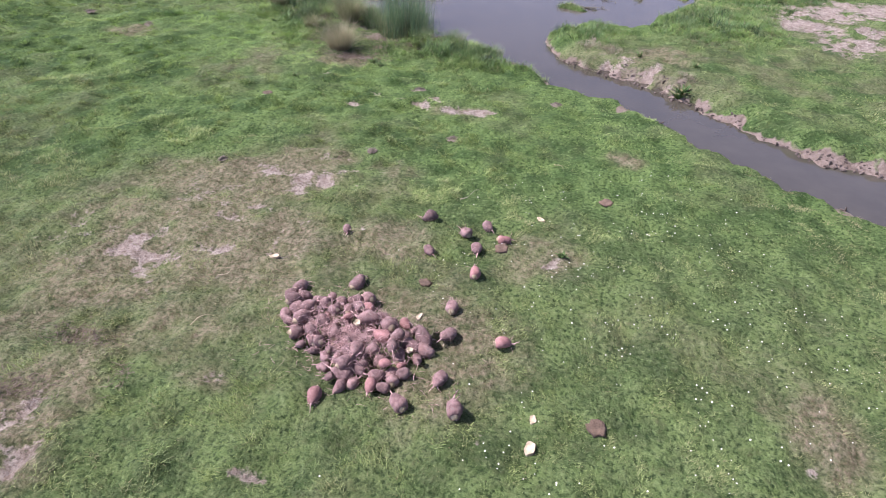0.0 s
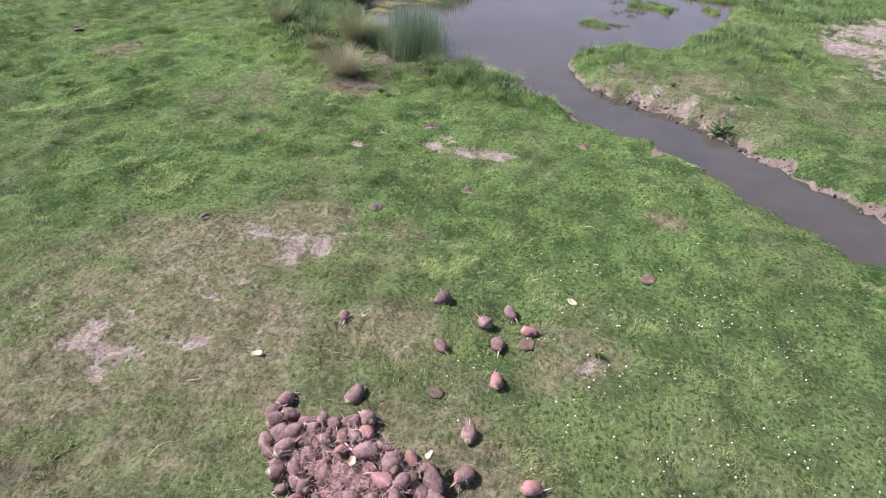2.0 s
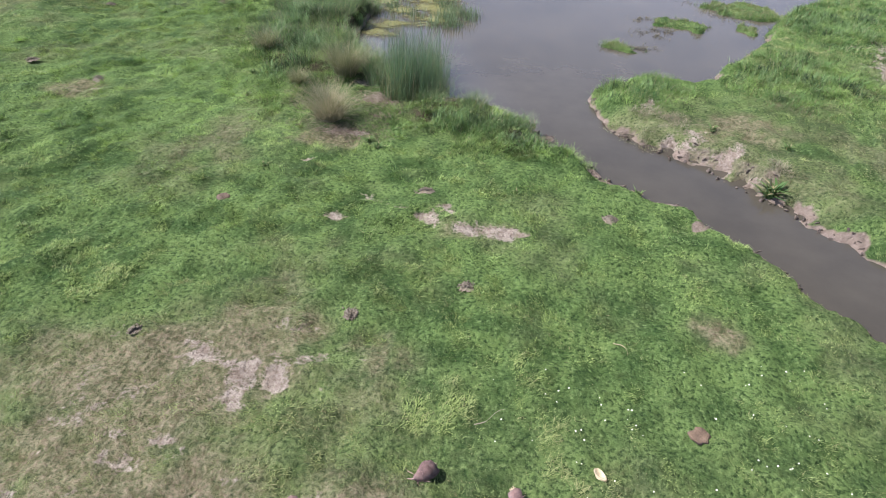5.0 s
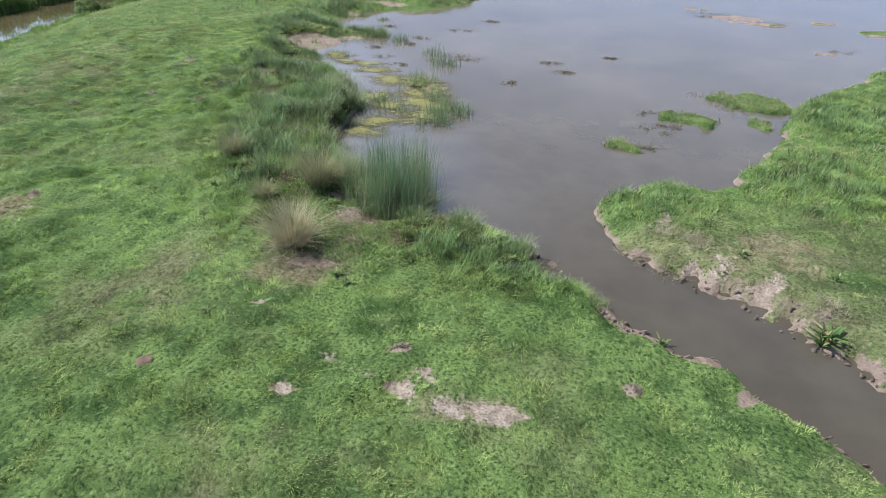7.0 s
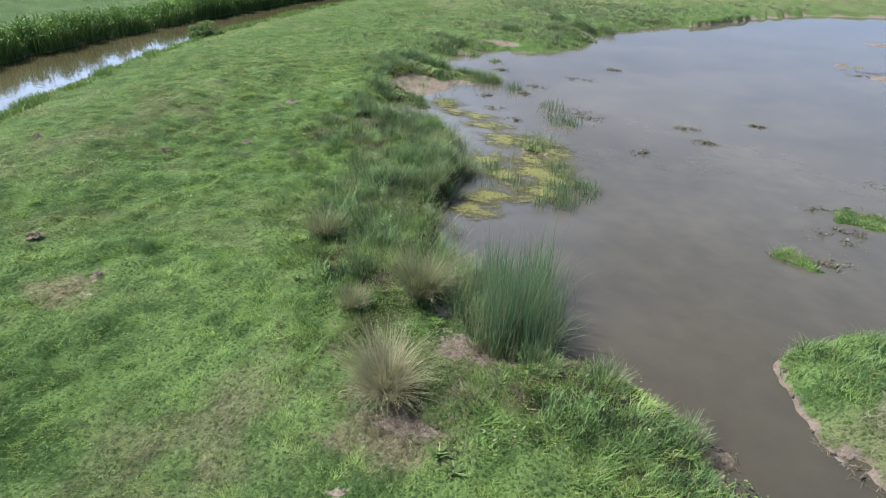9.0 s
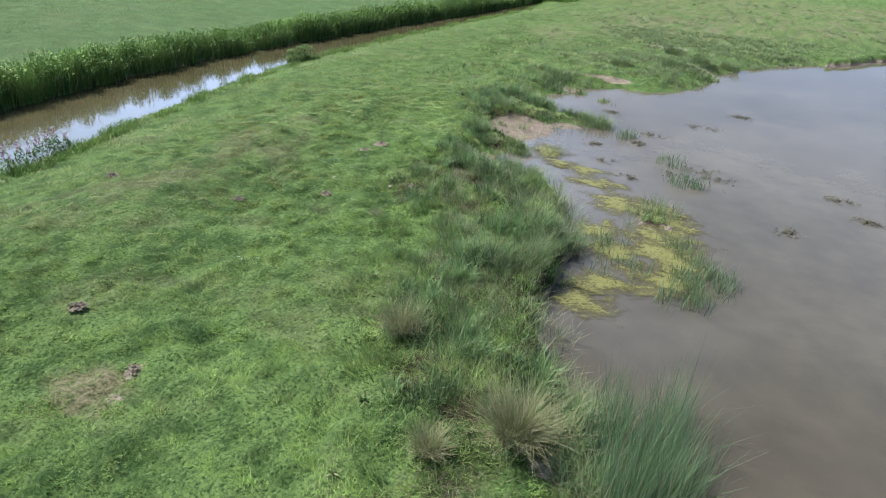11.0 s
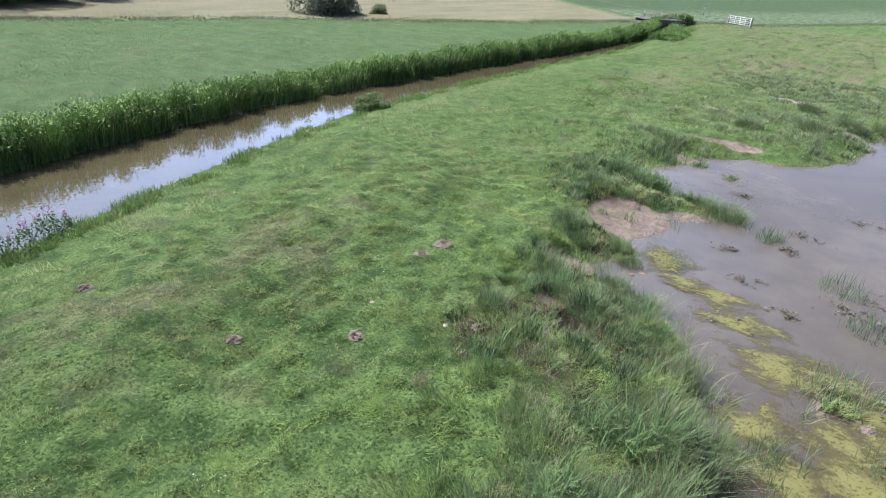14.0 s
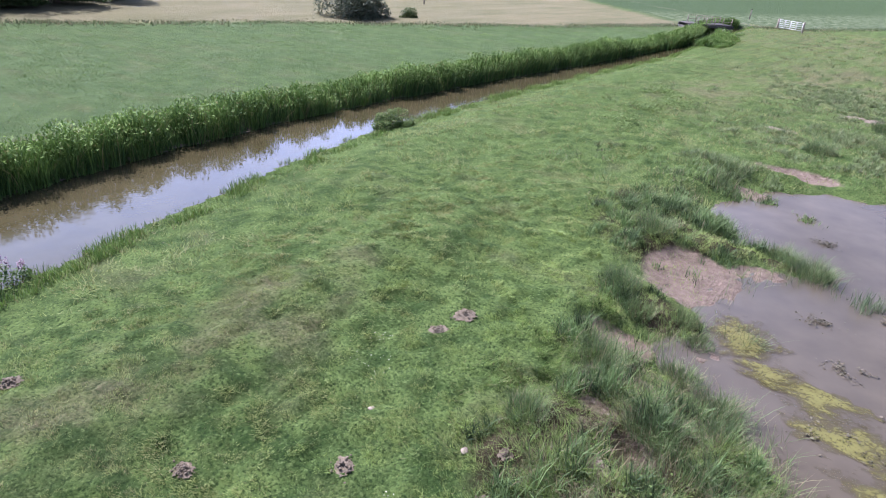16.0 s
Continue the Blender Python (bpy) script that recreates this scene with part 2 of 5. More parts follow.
M_ALGA = blade_mat("yellow_green_alga", (0.088, 0.082, 0.038), (0.158, 0.158, 0.056), (0.090, 0.078, 0.052), 0.6, 0.1)
nt = M_ALGA.node_tree                                # the mats thin out into the murky water at their rims
veil, thin = nt.nodes.new("ShaderNodeMixShader"), nt.nodes.new("ShaderNodeBsdfTransparent")
solid = nt.nodes["Material Output"].inputs["Surface"].links[0].from_socket
nt.links.new(calc(nt, "MULTIPLY", ramp(nt, attr(nt, "tone"), 0.02, 0.75), ramp(nt, noise_of(nt, 19, 5.0, 0.7), 0.20, 0.50)), veil.inputs[0])
nt.links.new(thin.outputs[0], veil.inputs[1])
nt.links.new(solid, veil.inputs[2])
nt.links.new(veil.outputs[0], nt.nodes["Material Output"].inputs["Surface"])
M_WEED = blade_mat("drowned_water_weed", (0.064, 0.060, 0.042), (0.128, 0.122, 0.082), (0.14, 0.12, 0.09), 0.5, 0.1)
M_BEET = plain("dusty_beet_skin", (0.085, 0.049, 0.046), (0.245, 0.154, 0.142), 11.0, 0.92, 0.9, 0.016, spot=(0.175, 0.128, 0.115))
M_RED = plain("fresh_red_beet_skin", (0.150, 0.066, 0.060), (0.270, 0.142, 0.130), 9.0, 0.75, 0.6, 0.01)
M_HUSK = plain("rotten_stalk", (0.075, 0.052, 0.040), (0.205, 0.155, 0.120), 14.0, 0.9, 0.5)
M_FLESH = plain("pale_beet_flesh", (0.24, 0.185, 0.11), (0.46, 0.39, 0.27), 14.0, 0.6, 0.5, 0.006)
M_CROWN = plain("beet_crown", (0.22, 0.185, 0.12), (0.36, 0.29, 0.19), 20.0, 0.9, 0.8, 0.012)
M_ROOT = plain("beet_root_fibre", (0.30, 0.165, 0.155), (0.60, 0.43, 0.40), 20.0, 0.9, 0.3)
M_SOIL = plain("molehill_soil", (0.100, 0.084, 0.062), (0.195, 0.162, 0.122), 6.0, 0.95, 1.0, 0.03)
M_CLOD = plain("wet_bank_mud", (0.055, 0.042, 0.034), (0.125, 0.098, 0.080), 6.0, 0.85, 1.0, 0.02)
M_DUNG = plain("dried_dung", (0.070, 0.046, 0.030), (0.150, 0.102, 0.068), 8.0, 0.9, 1.0, 0.02)
M_BARK = plain("grey_bark", (0.09, 0.07, 0.05), (0.2, 0.165, 0.13), 5.0, 0.9, 0.9, 0.03)
M_WOOD = plain("weathered_wood", (0.15, 0.125, 0.1), (0.31, 0.275, 0.23), 4.0, 0.85, 0.6, 0.01)
M_TAR = plain("dark_tarred_beam", (0.030, 0.026, 0.024), (0.075, 0.066, 0.058), 3.0, 0.7, 0.5, 0.01)
M_CONC = plain("pale_concrete", (0.42, 0.40, 0.37), (0.62, 0.6, 0.56), 2.0, 0.9, 0.5, 0.01)
M_STEEL = plain("galvanised_steel", (0.42, 0.43, 0.44), (0.60, 0.61, 0.62), 6.0, 0.45, 0.1, 0.002, 0.4)

# ---------------------------------------------------------------- the lie of the land
W, CW = -0.30, -0.42        # water levels of the pond and of the canal
WEST_SHORE = [(21, 1.6), (12, 6.2), (6.9, 9.1), (5.9, 9.7), (5.1, 10.6), (4.4, 11.55), (3.7, 12.15), (3.3, 12.9), (2.4, 13.4), (1.9, 13.9), (1.35, 14.4), (1.1, 15.1), (0.5, 15.4), (-0.3, 15.8), (-1.0, 16.0),
              (-2.2, 16.7), (-2.9, 17.7), (-3.6, 18.6), (-4.0, 19.5), (-4.0, 20.6), (-4.1, 21.8), (-4.7, 23.2), (-5.5, 24.7), (-6.2, 25.5), (-7.3, 25.8), (-7.6, 26.4), (-6.9, 27.3), (-7.5, 28.4), (-7.2, 29.9), (-6.6, 30.7),
              (-5.6, 31.0), (-6.0, 31.8), (-7.8, 32.2), (-8.8, 34.0), (-8.5, 35.2), (-7.3, 35.2), (-8.1, 36.5), (-6.7, 37.7), (-5.3, 37.9), (-4.4, 39.0), (-3.6, 41.5), (-2.9, 46), (-0.5, 51), (3, 54.3), (5.5, 59.4), (10.8, 66.7)]
EAST_SHORE = [(25, 75), (48, 76), (48, 46), (30, 36), (18, 32.6), (11.8, 29.3), (9.9, 27.2), (7.6, 24.4), (6.3, 21.4), (5.1, 19.5), (4.8, 18.5), (3.8, 18.1), (3.2, 18.2), (2.1, 17.6), (1.7, 16.7), (1.8, 16.1), (2.2, 15.6), (2.7, 15.0), (3.4, 14.4),
              (4.1, 13.85), (4.7, 13.2), (5.6, 12.1), (6.4, 11.1), (7.6, 10.6), (13, 8.0), (22, 4.0)]
CANAL = [(-10.5, -40), (-13, -8), (-14.8, 5), (-16.4, 13), (-17.0, 18.8), (-17.8, 21.2), (-18.6, 24), (-19.3, 26.3), (-20.1, 29.6), (-20.8, 33.2), (-21.2, 38.2), (-21.45, 45), (-21.6, 52), (-21.6, 62), (-21.6, 74), (-23.6, 88), (-24.6, 99),
         (-26.8, 99), (-26.0, 88), (-23.4, 74), (-23.3, 65), (-23.4, 56), (-23.7, 48), (-23.75, 42), (-23.7, 36), (-23.5, 31), (-22.9, 26), (-22.3, 23), (-21.7, 20.7), (-20.9, 15), (-19, 5), (-17.5, -8), (-15.5, -40)]


def canal_middle(y):
    return np.interp(y, (-40, -8, 5, 20, 31, 45, 62, 74, 88, 99), (-13, -15.2, -17, -19.6, -22.0, -22.6, -22.5, -22.5, -24.8, -25.7))


# islets in the pond: centre and half lengths
ISLETS = [(2.83, 20.6, 0.48, 0.30), (4.72, 23.3, 0.85, 0.66), (6.8, 25.3, 1.15, 0.95), (6.5, 23.15, 0.42, 0.42),
          (8.7, 43.8, 0.9, 0.3), (10.0, 41.6, 0.9, 0.35), (11.4, 39.8, 1.1, 0.35), (14.0, 41.0, 1.0, 0.4), (16.4, 39.0, 1.4, 0.6), (11.5, 33.2, 0.7, 0.25), (14.5, 53, 3.0, 0.7), (-3.1, 24.4, 0.5, 0.5), (-7.0, 35.0, 0.5, 0.4)]


def value_noise(x, y, scale, seed):
    """Smooth noise from 0 to 1 on a hashed lattice."""
    x, y = np.asarray(x) * scale, np.asarray(y) * scale
    i, j = np.floor(x).astype(np.int64), np.floor(y).astype(np.int64)
    u, v = x - i, y - j
    u, v = u * u * (3 - 2 * u), v * v * (3 - 2 * v)

    def at(a, b):
        h = (a * 374761393 + b * 668265263 + seed * 974634777) & 0xFFFFFFFF
        h = ((h ^ (h >> 13)) * 1274126177) & 0xFFFFFFFF
        return ((h ^ (h >> 16)) & 0xFFFF) / 65535.0
    return (at(i, j) * (1 - u) + at(i + 1, j) * u) * (1 - v) + (at(i, j + 1) * (1 - u) + at(i + 1, j + 1) * u) * v


def cloudy(x, y, scale, seed):
    return 0.55 * value_noise(x, y, scale, seed) + 0.3 * value_noise(x, y, scale * 2.3, seed + 1) + 0.15 * value_noise(x, y, scale * 5.1, seed + 2)


def edge_distance(poly, x, y):
    """Distance to a closed outline, negative inside."""
    best, inside = np.full(x.shape, 1e9), np.zeros(x.shape, bool)
    for (ax, ay), (bx, by) in zip(poly, poly[1:] + poly[:1]):
        dx, dy = bx - ax, by - ay
        s = np.clip(((x - ax) * dx + (y - ay) * dy) / (dx * dx + dy * dy), 0, 1)
        best = np.minimum(best, np.hypot(x - ax - s * dx, y - ay - s * dy))
        cross = (ay > y) != (by > y)
        inside ^= cross & (x < ax + (y - ay) / (dy if dy else 1e-9) * dx)
    return np.where(inside, -best, best)


def smooth(v, lo, hi):
    t = np.clip((v - lo) / (hi - lo), 0, 1)
    return t * t * (3 - 2 * t)


def spots(x, y, rows, soft=1.0):
    """Soft elliptic patches (x, y, half lengths)."""
    out = np.zeros(x.shape)
    for cx, cy, rx, ry in rows:
        out = np.maximum(out, 1 - smooth(np.hypot((x - cx) / rx, (y - cy) / ry), 1 - 0.75 * soft, 1 + 0.35 * soft))
    return out


def steps(lo, hi, by):
    return list(np.arange(lo, hi, by))


far = [45 * 1.38 ** k for k in range(1, 12)]
GX = np.array([-80 - v for v in reversed(far)] + steps(-80, -28, 1.6) + steps(-28, -24.5, 0.3) + steps(-24.5, -14, 0.16) + steps(-14, 8, 0.095) + steps(8, 12, 0.16) + steps(12, 48, 0.7) + [48 + v for v in far])
GY = np.array([-20 - v for v in reversed(far)] + steps(-20, 1, 0.7) + steps(1, 2, 0.2) + steps(2, 30, 0.1) + steps(30, 42, 0.17) + steps(42, 60, 0.35) + steps(60, 170, 2.0) + [170 + v for v in far])
X, Y = np.meshgrid(GX, GY)
wx, wy = X + 0.55 * (cloudy(X, Y, 1.1, 5) - 0.5) + 0.2 * (value_noise(X, Y, 5, 8) - 0.5), Y + 0.55 * (cloudy(X, Y, 1.1, 9) - 0.5) + 0.2 * (value_noise(X, Y, 5, 12) - 0.5)
D_POND = edge_distance(WEST_SHORE + EAST_SHORE, wx, wy)
ix, iy = wx + 0.9 * (cloudy(X, Y, 2.0, 15) - 0.5), wy + 0.9 * (cloudy(X, Y, 2.0, 17) - 0.5)
for cx, cy, rx, ry in ISLETS:
    D_POND = np.maximum(D_POND, (1 - np.hypot((ix - cx) / rx, (iy - cy) / ry)) * min(rx, ry))
D_CANAL = edge_distance(CANAL, X + 0.25 * (cloudy(X, Y, 0.8, 3) - 0.5), Y)

# what grows or lies where
DRY = [(-2.6, 6.6, 2.0, 1.8), (-3.8, 6.3, 1.2, 1.0), (-1.6, 8.6, 1.3, 0.7), (-2.4, 8.1, 1.6, 0.9), (-0.5, 6.7, 0.8, 0.7), (0.0, 5.2, 1.5, 1.2), (-1.5, 4.5, 0.3, 0.25), (-2.8, 3.7, 0.5, 0.8), (4.3, 4.7, 0.5, 0.5),
       (1.7, 6.9, 0.6, 0.5), (3.1, 9.8, 0.35, 0.3), (4.2, 15.6, 1.2, 0.8), (-2.7, 13.6, 0.9, 0.6), (-8.0, 14.3, 0.6, 0.4), (0.2, 11.35, 0.6, 0.28), (-6.9, 24.0, 0.6, 0.7)]
WEATHERED = [(7.5, 14.5, 3.0, 2.6), (9.5, 17.5, 3.0, 3.5), (12, 14, 4, 4), (6.0, 17.0, 1.2, 1.0), (4, 88, 34, 24), (-12.3, 20.0, 0.9, 3.6), (-13.0, 23.0, 0.7, 2.5), (-8, 62, 9, 14), (-14, 50, 3, 7), (2, 72, 10, 10), (-1.5, 10.0, 1.4, 0.8), (-4.5, 12.5, 1.2, 1.5)]
TRODDEN = [(-2.9, 6.4, 2.4, 2.2), (-3.5, 4.6, 1.5, 1.7), (-2.2, 8.2, 1.9, 1.0), (-1.3, 6.9, 1.1, 1.0)]
BARE = [(3.5, 15.3, 0.35, 0.5), (4.3, 14.6, 0.3, 0.35), (2.9, 16.3, 0.2, 0.35), (-3.3, 6.3, 0.45, 0.3), (-2.9, 6.1, 0.35, 0.4), (-2.3, 6.4, 0.4, 0.22), (-2.1, 7.9, 0.35, 0.2), (-2.6, 8.5, 0.35, 0.2), (-1.7, 8.3, 0.4, 0.2), (-2.2, 7.3, 0.3, 0.2), (-0.75, 6.55, 0.22, 0.28), (-0.3, 6.9, 0.25, 0.14),
        (1.75, 6.9, 0.28, 0.16), (-2.85, 3.75, 0.16, 0.35), (-2.7, 3.3, 0.25, 0.3), (-3.1, 4.7, 0.3, 0.12), (-1.5, 4.5, 0.17, 0.13), (-0.7, 3.5, 0.2, 0.2), (1.1, 4.0, 0.2, 0.13), (4.1, 4.25, 0.2, 0.25), (0.05, 5.2, 0.5, 0.45),
        (0.12, 11.36, 0.42, 0.24), (0.5, 11.24, 0.26, 0.2)]
SPECKS = [(3.1, 14.75, 0.25, 0.2), (4.2, 13.85, 0.3, 0.2), (4.6, 13.5, 0.3, 0.18), (5.0, 13.1, 0.25, 0.18), (3.25, 15.05, 0.32, 0.36), (3.55, 14.75, 0.36, 0.34), (3.9, 14.35, 0.36, 0.28), (3.45, 14.4, 0.26, 0.3), (4.45, 14.0, 0.26, 0.16), (4.8, 13.7, 0.16, 0.12), (-0.6, 11.5, 0.2, 0.13), (-0.3, 11.7, 0.17, 0.09), (-1.0, 11.6, 0.12, 0.08), (-1.4, 11.8, 0.22, 0.13), (-1.9, 11.15, 0.24, 0.12), (0.85, 11.4, 0.2, 0.1), (-2.7, 12.7, 0.12, 0.1), (-2.4, 13.75, 0.5, 0.22),
          (-7.6, 14.3, 0.22, 0.10), (9.2, 19.2, 1.1, 1.3), (10.2, 20.9, 1.8, 1.2), (11.8, 21.6, 1.8, 1.3), (9.2, 17.4, 0.6, 1.0), (10.0, 17.8, 0.8, 1.0), (11.2, 19.0, 1.2, 0.7), (-5.3, 46.7, 1.3, 0.5), (-4.0, 44.2, 1.0, 0.4), (-7.1, 49.9, 1.6, 0.6), (-3.3, 53.8, 2.0, 0.6), (-9.5, 44.5, 0.8, 0.4), (-2.3, 15.4, 0.5, 0.35), (-2.6, 16.2, 0.4, 0.3), (-1.95, 14.6, 0.15, 0.2), (-7.2, 22.8, 0.2, 0.3), (-7.6, 23.8, 0.35, 0.2), (-6.2, 24.5, 0.3, 0.2), (-8.0, 24.7, 0.25, 0.2)]
FLATS = [(-7.5, 24.9, 0.5, 0.3), (-6.7, 24.4, 0.45, 0.25), (-7.0, 23.4, 0.3, 0.35), (-8.3, 25.9, 0.8, 0.5), (-8.0, 29.2, 1.2, 1.3), (-7.0, 30.5, 0.6, 0.4), (-8.0, 38.7, 1.5, 0.5), (-8.6, 35.9, 0.6, 0.5), (-6.9, 26.6, 0.5, 0.4), (10.3, 41.2, 2.2, 2.0), (14.5, 53, 3, 0.8), (-1.6, 15.6, 0.6, 0.35)]
LUSH = [(-7.3, 24.0, 1.0, 1.3), (-6.3, 23.8, 1.2, 1.2), (-8.3, 25.5, 0.9, 0.8), (-7.8, 22.5, 0.9, 1.4), (-4.8, 19.6, 1.5, 3.2), (-5.2, 21.8, 1.2, 1.6), (-6.9, 22.7, 0.9, 1.0), (-4.0, 17.3, 1.4, 1.7), (-9.3, 31.5, 2.2, 3.2), (-8.2, 27.2, 1.4, 0.6), (-4.0, 43, 9, 4.4), (-9.5, 36.5, 2.2, 2.0), (3.0, 17.0, 1.3, 1.0), (6.4, 18.6, 2.0, 2.4), (9.0, 23.5, 3.0, 3.5), (-0.2, 14.8, 1.5, 0.7), (1.1, 14.1, 1.2, 0.55),
        (2.85, 20.6, 0.8, 0.6), (5.5, 24.2, 2.4, 2.2), (14, 31, 6, 3), (14.0, 41.0, 1.2, 0.6), (16.4, 39.0, 1.4, 0.7), (8.7, 43.8, 0.8, 0.3), (-6.6, 31.6, 1.6, 0.5), (-3.1, 24.4, 0.6, 0.6), (-7.0, 35.0, 0.6, 0.5), (1, 50, 6, 5), (-5, 54, 8, 7), (4, 60, 7, 6)]
wob = 0.7 * (cloudy(X, Y, 2.2, 21) - 0.5)
sx, sy = X + wob * 0.6, Y + 0.7 * (cloudy(X, Y, 2.2, 25) - 0.5) * 0.6
F_DRY = np.clip(spots(sx, sy, DRY) * (0.45 + 0.95 * smooth(value_noise(X, Y, 7.5, 30), 0.30, 0.62)) * (0.2 + 1.3 * smooth(cloudy(X, Y, 1.1, 32), 0.36, 0.66)) * (0.25 + 1.2 * cloudy(X, Y, 2.4, 31)) * 0.98 + (0.30 + 0.12 * smooth(Y, 45, 60)) * spots(sx, sy, WEATHERED) * (0.2 + 1.4 * smooth(cloudy(X, Y, 1.6, 33), 0.4, 0.65))
                + 0.7 * spots(sx, sy, TRODDEN, 1.6) * (0.25 + 0.75 * smooth(cloudy(X, Y, 0.9, 38), 0.38, 0.60)) * (0.12 + 0.75 * smooth(cloudy(X, Y, 1.9, 34), 0.34, 0.64) + 0.35 * smooth(cloudy(X, Y, 5.3, 36), 0.40, 0.62)) + 0.24 * smooth(cloudy(X, Y, 0.9, 41), 0.55, 0.8) + 0.16 * smooth(Y, 9.5, 6), 0, 0.95)
bare_spots = spots(sx, sy, BARE + SPECKS, 1.35)
worn = spots(sx, sy, DRY[:5] + DRY[7:8]) * smooth(cloudy(X, Y, 4.2, 37), 0.50, 0.66) * 0.95
strong = spots(sx, sy, BARE[-2:] + SPECKS, 1.35)
bare_spots = np.maximum(0.62 * bare_spots, 1.05 * strong) * (1 - (0.6 - 0.7 * smooth(value_noise(X, Y, 5.5, 28), 0.32, 0.62)) * smooth(Y, 11, 10))
F_BARE = np.clip(0.60 * worn + bare_spots * 1.1 + np.sqrt(bare_spots) * 2.0 * (cloudy(X, Y, 4.6, 35) - 0.56), 0, 1)
F_LUSH = np.clip(spots(sx, sy, LUSH) * (0.5 + cloudy(X, Y, 1.3, 51)), 0, 1)
GREEN = np.exp(-((X + 4.2 + 0.36 * (Y - 13)) / 1.7) ** 2) * smooth(Y, 11, 14) * smooth(Y, 34, 26)      # the fresh strip beside the marsh
F_PATCH = np.clip(0.52 + 0.32 * GREEN + (0.9 * (cloudy(X, Y, 0.35, 61) - 0.5) + 1.3 * (cloudy(X, Y, 1.5, 66) - 0.5)) * (1 - 0.6 * smooth(Y, 18, 30)) * (1 - 0.35 * smooth(Y, 13, 9)) + 1.4 * (value_noise(X, Y, 3.8, 68) - 0.5) + 0.20 * smooth(Y, 21, 32), 0, 1)
# mask for painted shade: the gaps of the marsh grass clump noise
F_GAP_SHADE = smooth(F_LUSH, 0.2, 0.6) * smooth(cloudy(X, Y, 2.3, 121), 0.66, 0.40) * smooth(X, 1.2, 0.2) * smooth(Y, 36, 31)
east_bank = smooth(X - 0.6 * (16 - Y), 1.2, 1.9) * smooth(Y, 17.5, 15.5) * (D_POND > 0)
F_MUD = np.clip(np.maximum(smooth(D_POND, 0.22, 0.02), spots(sx, sy, FLATS, 0.7)), 0, 1)
F_MUD *= 1 - spots(X, Y, [(x, y, 1.5 * a, 1.5 * b) for x, y, a, b in ISLETS[:4]], 0.3)
west_creek = smooth(X, 0.2, 0.9) * smooth(Y, 15.9, 15.2) * (1 - east_bank) * (D_POND > 0) * (X < 0.6 * (16 - Y) + 2.0)
F_MUD = np.maximum(F_MUD, west_creek * smooth(D_POND + 0.5 * (cloudy(X, Y, 2.2, 47) - 0.5), 0.34, 0.22))
F_MUD = np.maximum(F_MUD, east_bank * smooth(D_POND + 0.85 * (cloudy(X, Y, 3.2, 45) - 0.5), 0.36, 0.06) * smooth(Y, 16.2, 15.4))
slope = east_bank * smooth(D_POND + 0.9 * (cloudy(X, Y, 2.2, 49) - 0.5), 0.82, 0.3) * smooth(Y, 15.9, 15.3) * smooth(Y, 13.2, 14.0)
F_BARE = np.maximum(F_BARE, 0.30 * slope)
F_MUD = np.maximum(F_MUD, 0.46 * slope)
F_DRY = np.maximum(F_DRY, 0.5 * east_bank * smooth(D_POND, 1.3, 0.7) * smooth(Y, 16.3, 15.6) * smooth(Y, 12.6, 13.8))
F_MUD = np.where(D_CANAL < np.where(X < canal_middle(Y), 0.15, -0.04), 1, F_MUD)
across = edge_distance([(-20, -60), (-60, -60), (-60, 5), (-52, 30.7), (-49.1, 36.5), (-46, 47.9), (-39.5, 60.9), (-34.5, 72.3), (-32.2, 80), (-30, 87.4), (-27.5, 94), (-22, 101), (-18.5, 104), (-12.3, 121), (60, 345), (500, 345), (500, -60)], X, Y)   # near land inside
track = (X + 32.3) * 0.707 + (Y - 94.3) * 0.707
F_BARE = np.maximum(F_BARE, 0.5 * smooth(np.abs(track - 11), 1.2, 0.6) * smooth(across, 0, 1))
F_STUB = smooth(across, 0, 1.2) * (track < 0)
F_CROP = smooth(across, 0, 1.5) * smooth(track, 0, 2.0)
F_BLOOM = smooth(across, 1, 3) * smooth(across, 24, 12) * F_CROP
F_HAY = smooth(D_CANAL, 0.8, 2.0) * (X < canal_middle(Y)) * (across < 0.5)
F_DRY = np.maximum(F_DRY, 0.45 * (X < canal_middle(Y)) * smooth(D_CANAL + 1.6 * (cloudy(X, Y, 0.4, 43) - 0.5), 3.2, 2.2) * smooth(D_CANAL, 1.0, 1.6) * smooth(cloudy(X, Y, 0.6, 44), 0.34, 0.60))

ridge = 0.22 * np.exp(-((X + 12.6 + 0.12 * (Y - 20)) / 1.4) ** 2) * smooth(Y, 34, 24) + 0.08 * (cloudy(X, Y, 0.25, 71) - 0.5)
tufty = 0.06 * (cloudy(X, Y, 2.6, 75) - 0.5) + 0.105 * (value_noise(X, Y, 4.6, 76) - 0.5) + 0.06 * F_LUSH * cloudy(X, Y, 3.1, 79)
near_land = smooth(np.hypot(X + 6, Y - 20), 70, 40)
G = ridge + tufty * near_land
width = np.where(Y > 24.5, 1.6, 0.4) + 0.3 * east_bank
width = np.where((X > 1.5) & (Y > 17), 0.35, width)
ledge = west_creek * smooth(Y, 12.4, 13.0) * smooth(cloudy(X, Y, 1.4, 48), 0.30, 0.50)          # a trodden mud shelf at the water's edge
rise = D_POND - 0.24 * ledge
Z = np.where(D_POND > 0, np.maximum(W - 0.02 + (G - W + 0.02) * np.clip(smooth(rise, -0.02, width), 0, 1), W - 0.02 + np.minimum(0.05, 0.5 * D_POND) * (ledge > 0.3)), W - 0.02 - np.minimum(0.5, -0.5 * D_POND))
flat = spots(sx, sy, FLATS, 0.6) * (D_POND > -0.7)
